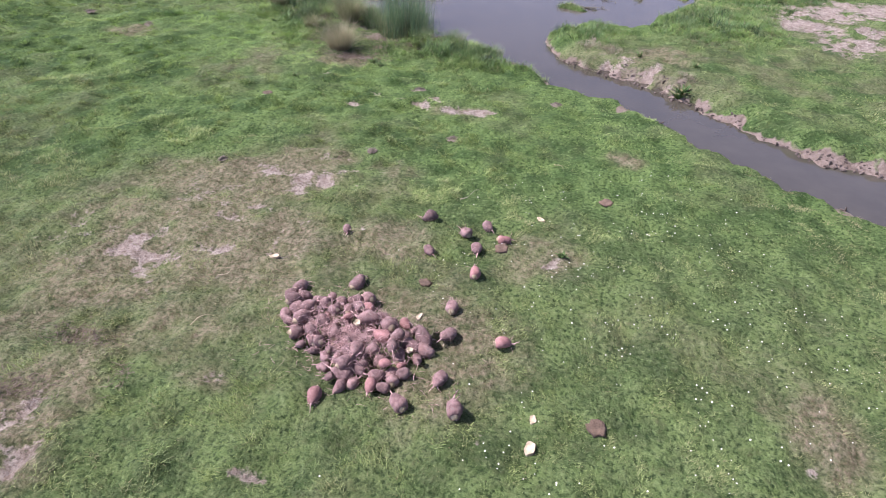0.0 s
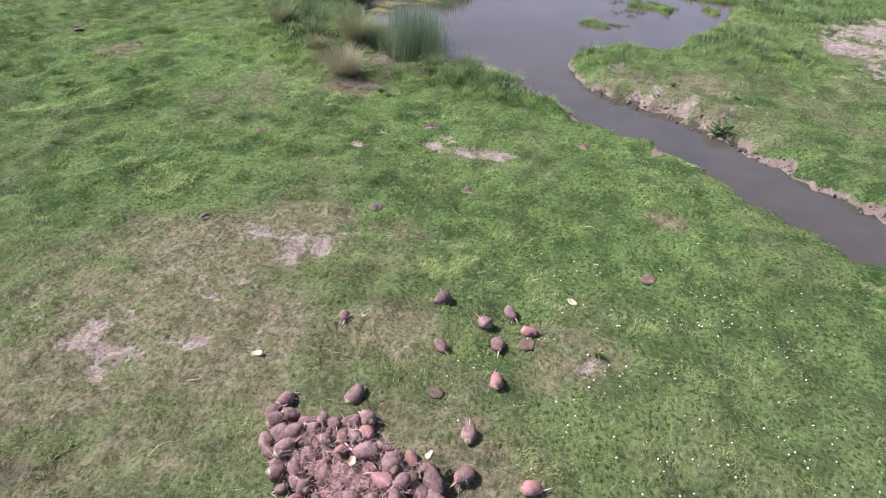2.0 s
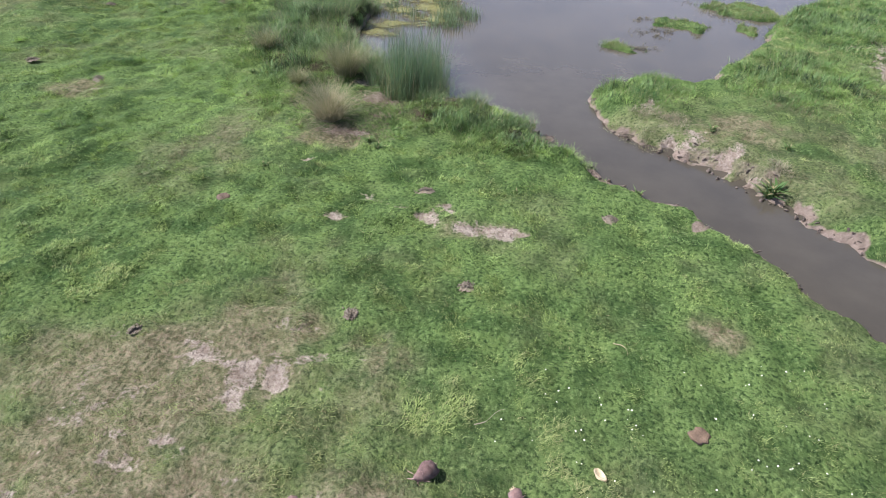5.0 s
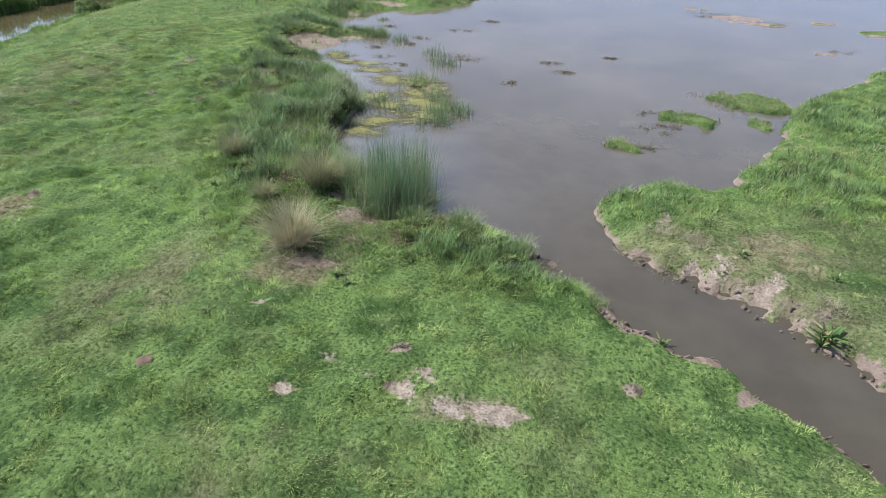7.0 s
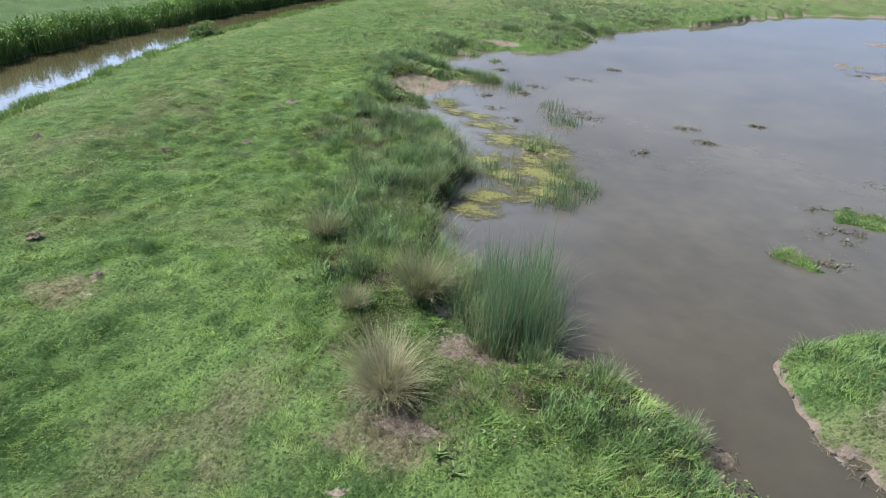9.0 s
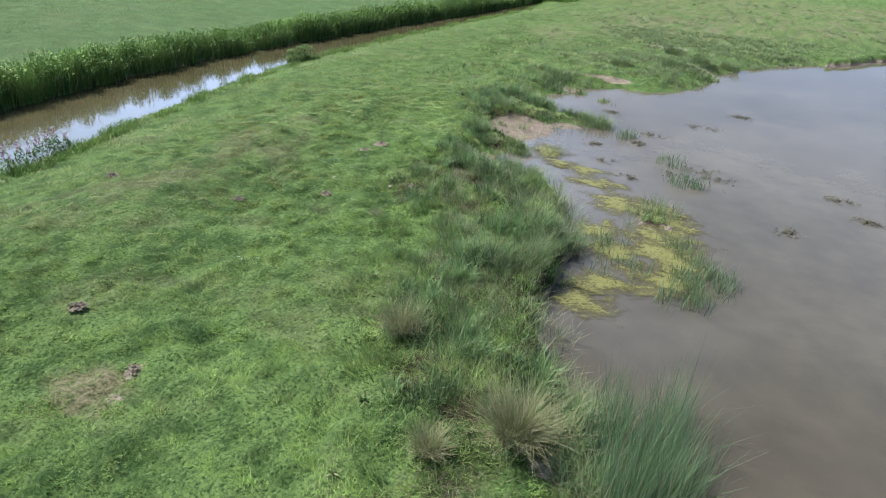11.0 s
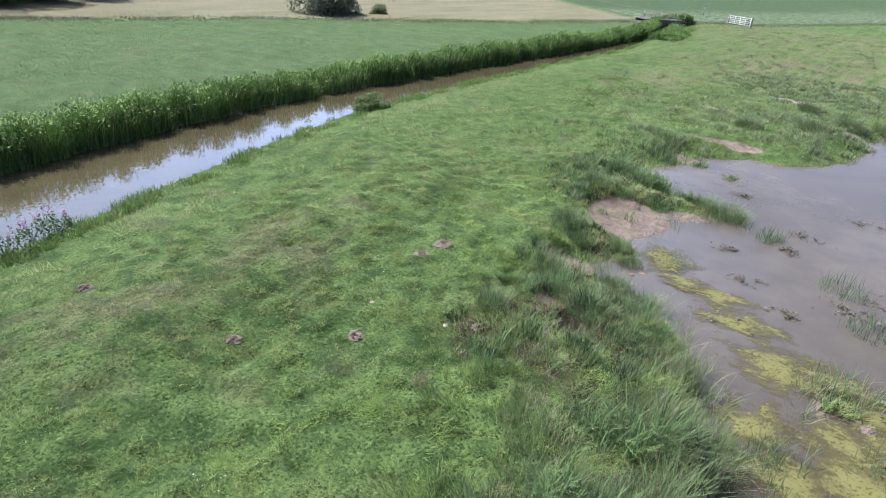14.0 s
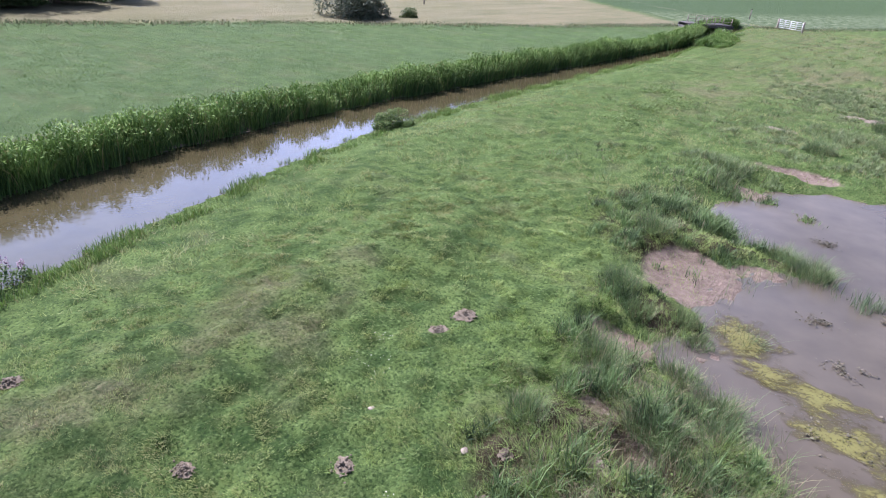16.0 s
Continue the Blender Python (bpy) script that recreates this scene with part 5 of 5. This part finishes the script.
# paler reeds behind; tone drops towards the water to paint the front's shade
ob = blades("canal_reeds", qx, qy, (1.14 - 0.43 * np.maximum(0, dq)) * (1 + 0.15 * smooth(qy, 66, 74)) * swell * RNG.uniform(0.6, 1.15, len(qx)), 0.017 + 0.0004 * qy, RNG.uniform(0.1, 0.75, len(qx)), 2, M_BANK,
            0.26 + 0.34 * np.clip(dq, 0, 1.3) + 0.9 * (cloudy(qx, qy, 0.9, 155) - 0.5) + RNG.normal(0, 0.28, len(qx)), np.where(RNG.uniform(0, 1, len(qx)) < 0.08, 0.7, 0.0))
tagged(ob, "dense green reeds along the far canal bank", "reeds", kind="stuff")
n = 70000
pick = RNG.integers(0, len(qx), n)
tops = (1.14 - 0.43 * np.maximum(0, dq[pick])) * swell[pick] * RNG.uniform(0.62, 1.05, n)
# leaf tone set above the stems' to stand for sunlit tops
ob = leaf_cloud("reed_leaves", np.stack([qx[pick] + RNG.normal(0, 0.10, n), qy[pick] + RNG.normal(0, 0.10, n), sample(Z, qx[pick], qy[pick]) + tops], -1), 0.105, M_BANK,
                0.50 + 0.9 * (cloudy(qx[pick], qy[pick], 0.9, 156) - 0.5) + RNG.normal(0, 0.15, n), np.where(RNG.uniform(0, 1, n) < 0.04, 0.6, 0.0), 1.3)
tagged(ob, "pointed green reed leaves along the far canal bank", "reeds", kind="stuff")
keep = ~beyond & (d > -0.15) & (d < 0.75) & (RNG.uniform(0, 1, len(px)) < 0.16 + 0.7 * smooth(cloudy(px, py, 1.3, 161), 0.46, 0.64))
qx, qy = kept(keep, px, py)
ob = blades("bank_weeds", qx, qy, RNG.uniform(0.05, 0.20, len(qx)) * (0.7 + 0.9 * smooth(cloudy(qx, qy, 1.3, 161), 0.46, 0.64)), 0.017 + 0 * qx, RNG.uniform(0.1, 0.9, len(qx)), 2, M_BANK, RNG.uniform(0.3, 1.0, len(qx)), np.where(RNG.uniform(0, 1, len(qx)) < 0.06, 0.8, 0.05))
tagged(ob, "ragged grass fringe along the near canal bank", "grass", kind="stuff")

# rushes dotted over the rough pasture beyond the marsh
cx, cy = scattered(800, -16, 12, 33, 96)
keep = (sample(D_POND, cx, cy) > 0.6) & (sample(D_CANAL, cx, cy) > 3) & (RNG.uniform(0, 1, len(cx)) < 0.15 + 0.85 * smooth(cloudy(cx, cy, 0.22, 159), 0.42, 0.62))
cx, cy = kept(keep, cx, cy)
of = np.repeat(np.arange(len(cx)), 34)
wide = RNG.uniform(0.12, 0.42, len(cx))
px, py = cx[of] + wide[of] * RNG.normal(0, 0.6, len(of)), cy[of] + wide[of] * RNG.normal(0, 0.6, len(of))
ob = blades("rush_tufts", px, py, RNG.uniform(0.10, 0.30, len(of)) * (0.5 + 1.6 * wide[of]), 0.026 + 0 * px, RNG.uniform(0.2, 1.0, len(of)), 1, M_SEDGE, RNG.uniform(0.15, 0.7, len(cx))[of] + RNG.normal(0, 0.12, len(of)), np.where(RNG.uniform(0, 1, len(of)) < 0.2, 0.7, 0.1))
tagged(ob, "dark rush tufts dotted over the rough pasture", "rushes", kind="stuff")

# standing grass of the hay meadow across the canal
px, py = scattered(330000, -62, -22, 5, 96)
keep = (sample(F_HAY, px, py) > 0.5) & (sample(F_DRY, px, py) < RNG.uniform(0.15, 0.5, len(px))) & (RNG.uniform(0, 1, len(px)) < 0.25 + 0.75 * smooth(cloudy(px, py, 0.8, 165), 0.35, 0.65))
px, py = kept(keep, px, py)
ob = blades("hay_grass", px, py, RNG.uniform(0.03, 0.085, len(px)), 0.03 + 0 * px, RNG.uniform(0.3, 1.2, len(px)), 1, M_BANK, 0.37 + 0.9 * (cloudy(px, py * 0.6, 0.5, 167) - 0.5) + RNG.normal(0, 0.06, len(px)), np.where(RNG.uniform(0, 1, len(px)) < 0.08, 0.5, 0.0))
tagged(ob, "even green grass of the hay meadow", "grass", kind="stuff")

# rough grass strip between the hay meadow and the pale field
s = RNG.uniform(0, 1, 13000)
line = np.array([(-60, 5), (-52, 30.7), (-49.1, 36.5), (-46, 47.9), (-39.5, 60.9), (-34.5, 72.3), (-32.2, 80), (-30, 87.4), (-27.5, 94), (-22, 101), (-18.5, 104), (-12.3, 121), (-5, 142)])
at = s * (len(line) - 1)
k = np.minimum(at.astype(int), len(line) - 2)
qx = line[k, 0] + (line[k + 1, 0] - line[k, 0]) * (at - k) + RNG.normal(0, 0.9, len(s))
qy = line[k, 1] + (line[k + 1, 1] - line[k, 1]) * (at - k) + RNG.normal(0, 0.9, len(s))
keep = cloudy(qx, qy, 0.25, 171) > 0.22
qx, qy = kept(keep, qx, qy)
ob = blades("field_margin", qx, qy, RNG.uniform(0.1, 0.32, len(qx)) * (0.3 + cloudy(qx, qy, 0.4, 173)), 0.05 + 0 * qx, RNG.uniform(0.2, 0.9, len(qx)), 2, M_SEDGE, RNG.uniform(0, 0.5, len(qx)), np.where(RNG.uniform(0, 1, len(qx)) < 0.4, 0.7, 0.1))
tagged(ob, "rough uncut grass strip between two fields", "grass", kind="stuff")


def cluster(x, y, z, rx, ry, rz, n, lumps):
    """Points in an uneven crown made of lumps, denser at the skin."""
    c = RNG.normal(0, 0.42, (lumps, 3)) * (rx, ry, rz)
    c[:, 2] = np.abs(c[:, 2])
    pick = RNG.integers(0, lumps, n)
    d = RNG.normal(0, 1, (n, 3))
    d /= np.linalg.norm(d, axis=1)[:, None]
    r = RNG.uniform(0.35, 1, n)[:, None] ** 0.5
    p = c[pick] + d * r * np.array((rx, ry, rz)) * RNG.uniform(0.32, 0.5, lumps)[pick][:, None]
    p[:, 2] = np.maximum(p[:, 2], 0.02)
    return p + (x, y, z)


# daisies and clover in the short grass
px, py = scattered(60000, -2, 7, 2.5, 11)
keep = RNG.uniform(0, 1, len(px)) < spots(px, py, [(1.9, 6.6, 1.6, 1.5), (3.0, 5.6, 2.2, 2.0), (1.7, 3.7, 1.4, 0.7), (1.6, 8.2, 1.0, 0.6), (3.4, 8.0, 1.5, 1.3)]) * smooth(cloudy(px, py, 3.1, 181), 0.35, 0.8) * 0.07
px, py = kept(keep, px, py)
qx, qy = scattered(16000, -12, -7, 16, 25)
keep = RNG.uniform(0, 1, len(qx)) < spots(qx, qy, [(-10.5, 22.4, 0.35, 0.3), (-8.7, 20.8, 0.2, 0.2), (-8.6, 17.6, 0.25, 0.2), (-10.9, 22.9, 0.2, 0.2)]) * 0.35
px, py = np.concatenate([px, qx[keep]]), np.concatenate([py, qy[keep]])
n = len(px)
a = np.arange(6) * np.pi / 3
rad = RNG.uniform(0.0045, 0.009, n)
pz = sample(Z, px, py) + RNG.uniform(0.03, 0.055, n)
ring = np.stack([px[:, None] + rad[:, None] * np.cos(a), py[:, None] + rad[:, None] * np.sin(a), pz[:, None] + 0.25 * rad[:, None] * np.sin(a + 1.0)], -1)
verts = np.concatenate([ring, np.stack([px, py, pz - 0.006], -1)[:, None]], 1)
faces = (np.arange(n)[:, None, None] * 7 + np.array([(k, (k + 1) % 6, 6) for k in range(6)])[None]).reshape(-1, 3)
me = raw_mesh("daisies", verts.reshape(-1, 3), faces, 3, [("tone", np.repeat(RNG.uniform(0, 1, n), 7)), ("dry", np.zeros(7 * n))])
me.materials.append(M_PETAL)
tagged(new("daisies", me), "small white daisies and clover in short grass", "flowers", kind="stuff")


def rosette(x, y, leaves, length, label):
    """A dock or thistle: long leaves from one root, arching out."""
    a = np.arange(leaves) * 2.4 + RNG.normal(0, 0.3, leaves)
    size = length * RNG.uniform(0.6, 1.1, leaves)
    ob = blades("weed_rosette", x + 0.25 * length * np.cos(a * 1.7), y + 0.25 * length * np.sin(a * 1.7), size, 0.30 * size, RNG.uniform(0.2, 1.5, leaves), 4, M_LEAF, RNG.uniform(0.0, 0.65, leaves), np.where(RNG.uniform(0, 1, leaves) < 0.15, 0.8, 0.0), heading=a)
    tagged(ob, label, "weed", "broad-leaved weeds on the pasture")


rosette(4.68, 13.62, 60, 0.26, "spiky green dock with drooping leaves on the creek bank")
for x, y, s in ((-1.95, 13.45, 0.2), (-1.75, 13.3, 0.2), (2.55, 13.15, 0.2), (1.95, 6.98, 0.16), (0.65, 12.4, 0.14), (-5.1, 15.9, 0.2), (-4.7, 14.8, 0.16), (4.0, 15.3, 0.22), (5.2, 14.9, 0.2), (-6.6, 18.4, 0.18), (-3.3, 12.3, 0.12)):
    rosette(x, y, 30, 0.62 * s, "low green broad-leaved weed in grass")

# broad-leaved weeds crowding the shore by the creek's mouth and the marsh edge
px, py = scattered(60000, -8.5, 3, 13, 25)
keep = RNG.uniform(0, 1, len(px)) < spots(px, py, [(-0.9, 15.1, 0.5, 0.35), (0.0, 14.9, 0.6, 0.4), (0.9, 14.3, 0.5, 0.35), (1.6, 13.8, 0.35, 0.25), (-1.5, 13.9, 0.5, 0.4), (-4.3, 18.4, 0.6, 0.9), (-5.4, 20.6, 0.6, 1.1), (-6.7, 22.6, 0.5, 0.7)]) * smooth(cloudy(px, py, 3.2, 187), 0.46, 0.60)
px, py = kept(keep, px, py)
ob = leaf_cloud("shore_weeds", np.stack([px, py, sample(Z, px, py) + RNG.uniform(0.02, 0.24, len(px)) * smooth(cloudy(px, py, 3.2, 187), 0.40, 0.7)], -1), 0.045, M_LEAF, 0.35 + RNG.normal(0, 0.3, len(px)), np.where(RNG.uniform(0, 1, len(px)) < 0.07, 0.8, 0.0), 0.5)
tagged(ob, "leafy green weeds crowding the pond shore", "weeds", kind="stuff")

# a patch of broad-leaved weeds farther along the pasture
px, py = scattered(40000, -19, -11, 36, 52)
keep = RNG.uniform(0, 1, len(px)) < spots(px, py, [(-15.0, 44, 1.9, 2.8), (-14, 40.5, 1.0, 2.2), (-16, 47.5, 0.9, 1.6), (-16.8, 58, 1.2, 3.0)]) * smooth(cloudy(px, py, 0.9, 191), 0.4, 0.65)
px, py = kept(keep, px, py)
ob = leaf_cloud("weed_patch", np.stack([px, py, sample(Z, px, py) + RNG.uniform(0.02, 0.17, len(px))], -1), 0.10, M_LEAF, 0.7 + RNG.normal(0, 0.3, len(px)), 0 * px, 0.4)
tagged(ob, "patch of pale broad-leaved weeds in grass", "weeds", kind="stuff")


def shrub(name, x, y, z, rx, ry, rz, leaves, size, material, lumps, label, category):
    ob = empty(name, Matrix.Translation((x, y, z)), label, category)
    bm = bmesh.new()
    rr = random.Random(int(abs(x) * 10))
    for k in range(14):
        a = rr.uniform(0, 6.28)
        fibre(bm, (0.15 * rx * math.cos(a), 0.15 * ry * math.sin(a), -0.1), (rx * math.cos(a) * 0.5, ry * math.sin(a) * 0.5, rz), rz * rr.uniform(0.7, 1.0), 0.02 * rz, 0.02, rr, 5)
    part("stems", bm, M_BARK, ob, "grey woody stems")
    crown = leaf_cloud("leaves", cluster(0, 0, 0, rx, ry, rz, leaves, lumps), size, material, RNG.uniform(0, 1, leaves), np.where(RNG.uniform(0, 1, leaves) < 0.05, 0.7, 0.0))
    crown.parent = ob
    return ob


shrub("canal_bush", -20.75, 33.2, -0.36, 0.6, 0.9, 0.50, 3800, 0.085, M_LEAF, 14, "rounded green bush on the canal edge", "bush")
shrub("willow_bush", -47.6, 58.0, -0.1, 2.6, 3.6, 3.4, 14000, 0.26, M_BUSH, 26, "big grey-green willow bush in the pale field", "bush")
shrub("low_bush", -45.4, 62.0, -0.1, 0.9, 1.3, 0.9, 1800, 0.16, M_TREE, 8, "low dark green bush beside the willow", "bush")
shrub("bank_bush", -21.9, 85.0, -0.2, 0.8, 1.6, 0.45, 2000, 0.12, M_LEAF, 9, "dark green bush beside the bridge", "bush")

# willowherb on the near canal edge
for k in range(17):
    x, y = -16.7 - 0.052 * k + RNG.normal(0, 0.14), 18.2 + 0.125 * k
    z = ground_at(x, y)
    ob = empty("willowherb", Matrix.Translation((x, y, z)), "upright willowherb with a pale pink spike", "plant", "willowherb on the canal edge")
    bm = bmesh.new()
    top = RNG.uniform(0.40, 0.70)
    fibre(bm, (0, 0, -0.02), (RNG.normal(0, 0.1), RNG.normal(0, 0.1), 1), top, 0.008, 0.0, random.Random(k), 4)
    part("stem", bm, M_CROWN, ob)
    n = 60
    h = RNG.uniform(0.08, 0.72, n) * top
    r = 0.12 * (1.1 - h / top)
    a = RNG.uniform(0, 6.28, n)
    leaves = leaf_cloud("leaves", np.stack([r * np.cos(a), r * np.sin(a), h], -1), 0.075, M_LEAF, RNG.uniform(0, 0.6, n), 0 * h)
    leaves.parent = ob
    n = 45
    h = RNG.uniform(0.68, 1.05, n) * top
    a = RNG.uniform(0, 6.28, n)
    spike = leaf_cloud("flower_spike", np.stack([0.025 * np.cos(a), 0.025 * np.sin(a), h], -1), 0.045, M_FLOWER, RNG.uniform(0, 1, n), 0 * h)
    spike.parent = ob
    spike["kind"] = "stuff"


# ---------------------------------------------------------------- on the water
def alga(x, y, rx, ry, seed):
    """A floating mat of blanket weed: a lumpy skin with a ragged rim."""
    bm = bmesh.new()
    bmesh.ops.create_grid(bm, x_segments=64, y_segments=64, size=1.5)
    tone, murk = bm.verts.layers.float.new("tone"), bm.verts.layers.float.new("dry")
    gone = []
    for v in bm.verts:
        d = v.co.length
        q = v.co.copy()
        n = noise.noise(q * 1.8 + Vector((seed * 5, 0, 0))) + 0.7 * noise.noise(q * 5 + Vector((0, seed * 5, 0))) + 0.7 * noise.noise(q * 13 + Vector((seed, seed, 0)))
        lift = 0.026 * (1.12 - d + 0.55 * n)
        if lift < 0.0005 or d > 1.49:
            gone.append(v)
        v[tone] = min(1, max(0, lift / 0.03))
        v[murk] = min(1, max(0, 1 - lift / 0.014))
        v.co = (q.x * rx, q.y * ry, max(0.002, min(0.014, lift * 0.6)))
    bmesh.ops.delete(bm, geom=gone, context="VERTS")
    for p in bm.faces:
        if p.normal.z < 0:
            p.normal_flip()
    ob = part("algae_mat", bm, M_ALGA)
    ob.location = (x, y, W + 0.0013 * seed)
    tagged(ob, "yellow-green algae mat floating on the pond", "algae", "algae mats on the pond")


for k, (x, y, rx, ry) in enumerate(((-5.4, 26.75, 0.6, 0.34), (-4.75, 26.0, 0.62, 0.40), (-3.9, 24.9, 0.62, 0.55), (-3.15, 25.1, 0.62, 0.34), (-2.65, 24.5, 0.5, 0.42), (-2.45, 23.9, 0.42, 0.34), (-2.55, 22.9, 0.72, 0.80), (-2.05, 22.5, 0.40, 0.55), (-4.0, 23.2, 0.42, 0.5), (-3.5, 22.4, 0.5, 0.5),
                                    (-2.45, 21.6, 0.7, 0.5), (-3.4, 20.9, 0.5, 0.45), (-3.5, 20.15, 0.5, 0.36), (-6.7, 27.6, 0.5, 0.55), (-6.05, 26.85, 0.4, 0.24), (-2.9, 23.6, 0.5, 0.4))):
    alga(x, y, 1.4 * rx, 1.4 * ry, k + 1)


def weed_raft(x, y, rx, ry, n):
    """Dark dead weed half sunk at the surface."""
    u, v = RNG.normal(0, 0.40, n) * rx, RNG.normal(0, 0.55, n) * ry
    mask = cloudy(x + u, y + v, 4.2, 201) > 0.50
    u, v = u[mask], v[mask]
    ob = leaf_cloud("water_weed", np.stack([u, v, RNG.uniform(-0.010, 0.05, len(u))], -1), 0.05, M_WEED, RNG.uniform(0, 1, len(u)), np.where(RNG.uniform(0, 1, len(u)) < 0.2, 0.8, 0.0), 0.2)
    ob.location = (x, y, W)
    tagged(ob, "dark dead weed floating on pond water", "water weed", "rafts of weed on the pond", "stuff")


for x, y, rx, ry in ((-4.3, 31.5, 0.6, 0.3), (-5.6, 29.3, 0.4, 0.25), (-3.0, 33.6, 0.7, 0.3), (-5.0, 27.9, 0.4, 0.2), (-0.3, 25.6, 0.35, 0.25), (0.9, 28.6, 0.5, 0.25), (1.4, 27.4, 0.45, 0.25), (4.0, 22.4, 0.5, 0.25), (3.6, 23.4, 0.4, 0.2), (5.6, 25.9, 0.6, 0.25), (8.6, 41.5, 0.9, 0.3),
                     (3.1, 30.0, 0.4, 0.15), (-6.2, 33.6, 0.5, 0.2), (-4.6, 30.2, 0.3, 0.2), (-4.2, 26.9, 0.3, 0.15), (-4.9, 25.8, 0.5, 0.3), (-2.9, 28.4, 1.0, 0.7), (-2.5, 28.7, 0.9, 0.6), (-3.2, 28.0, 0.6, 0.4), (-2.1, 28.4, 0.6, 0.5), (3.7, 22.0, 0.6, 0.5), (6.1, 24.4, 1.0, 0.6), (3.3, 20.7, 0.5, 0.2), (9.6, 42.6, 1.8, 0.3), (11.6, 40.6, 1.6, 0.3), (12.6, 34, 0.8, 0.3), (-1.9, 36.2, 0.5, 0.3)):
    weed_raft(x, y, rx, ry, 460)


# ---------------------------------------------------------------- in the distance
def box(bm, x0, x1, y0, y1, z0, z1, m=Matrix()):
    r = bmesh.ops.create_cube(bm, size=1, matrix=m @ Matrix.Translation(((x0 + x1) / 2, (y0 + y1) / 2, (z0 + z1) / 2)) @ Matrix.Diagonal((x1 - x0, y1 - y0, z1 - z0, 1)))
    return r


def boxed(name, material, parent, sides, bevel=0.01):
    bm = bmesh.new()
    box(bm, *sides)
    if bevel:
        bmesh.ops.bevel(bm, geom=bm.edges[:], offset=bevel, segments=1, affect="EDGES")
    return part(name, bm, material, parent)


bridge = empty("farm_bridge", pose(-26.2, 88.4, 0.04, 0, 0, 40), "low farm bridge with dark deck beams and pale rails", "bridge")
boxed("deck", M_TAR, bridge, (-2.4, 2.2, -1.4, 1.4, 0.44, 0.54))
for y in (-1.42, 1.42):
    boxed("beam", M_TAR, bridge, (-2.5, 2.3, y - 0.12, y + 0.12, 0.20, 0.46))
for x in (-2.4, 1.4):
    boxed("abutment", M_TAR, bridge, (x, x + 0.8, -1.7, 1.7, -1.6, 0.18), 0.03)
boxed("end_wall", M_CONC, bridge, (1.12, 1.38, -1.75, 1.75, -1.3, 0.18), 0.02)
for y in (-1.42, 1.42):
    for z in (0.85, 1.2):
        boxed("rail", M_WOOD, bridge, (-1.6, 2.1, y - 0.015, y + 0.015, z - 0.016, z + 0.016), 0.0)
    for k in range(5):
        boxed("rail_post", M_WOOD, bridge, (-1.6 + 0.9 * k, -1.52 + 0.9 * k, y - 0.04, y + 0.04, 0.5, 1.22), 0.0)

gate = empty("field_gate", pose(-20.1, 99.6, ground_at(-20.1, 99.6), 0, 0, -40), "galvanised tubular steel field gate, closed", "gate")
for k in range(5):
    boxed("bar", M_STEEL, gate, (-1.9, 1.9, -0.02, 0.02, 0.20 + 0.205 * k, 0.235 + 0.205 * k), 0.0)
for k in range(5):
    boxed("upright", M_STEEL, gate, (-1.92 + 0.95 * k, -1.86 + 0.95 * k, -0.022, 0.022, 0.16, 1.08), 0.0)
for x in (-2.15, 2.0):
    boxed("gate_post", M_WOOD, gate, (x, x + 0.16, -0.08, 0.08, -0.3, 1.15))

for x, y in ((-27.9, 113.5), (-55.7, 76), (-53.0, 28.0)):
    ob = empty("fence_post", pose(x, y, ground_at(x, y)), "grey weathered wooden fence post", "post", "posts along the field edge")
    boxed("shaft", M_WOOD, ob, (-0.07, 0.07, -0.07, 0.07, -0.3, 1.25), 0.015)
    boxed("cap", M_TAR, ob, (-0.09, 0.09, -0.09, 0.09, 1.25, 1.32), 0.01)


def tree(x, y, height, spread, seed):
    z = ground_at(x, y)
    ob = empty("tree", Matrix.Translation((x, y, z)), "broad dark green deciduous tree at the field edge", "tree", "trees at the field edge")
    rr = random.Random(seed)
    bm = bmesh.new()
    fibre(bm, (0, 0, -0.2), (0.05, 0.05, 1), height * 0.6, 0.3, -0.1, rr, 6)
    part("trunk", bm, M_BARK, ob)
    for k in range(7):
        bm = bmesh.new()
        a = k * 0.9 + rr.uniform(-0.2, 0.2)
        fibre(bm, (0, 0, height * (0.16 + 0.05 * k)), (math.cos(a), math.sin(a), 0.5), spread * 0.8, 0.11, -0.05, rr, 5)
        part("limb", bm, M_BARK, ob)
    p = cluster(0, 0, height * 0.04, spread, spread, height * 0.62, 9000, 30)
    crown = leaf_cloud("crown", p, 0.34, M_TREE, RNG.uniform(0, 1, len(p)), np.where(RNG.uniform(0, 1, len(p)) < 0.03, 0.6, 0.0))
    crown.parent = ob


for k, (x, y, h, s) in enumerate(((-61.5, 34.0, 8.0, 3.4), (-63.5, 38.5, 10.0, 3.8), (-66.5, 43.5, 9.0, 3.4), (-61.0, 28.5, 8.0, 3.4))):
    tree(x, y, h, s, k)
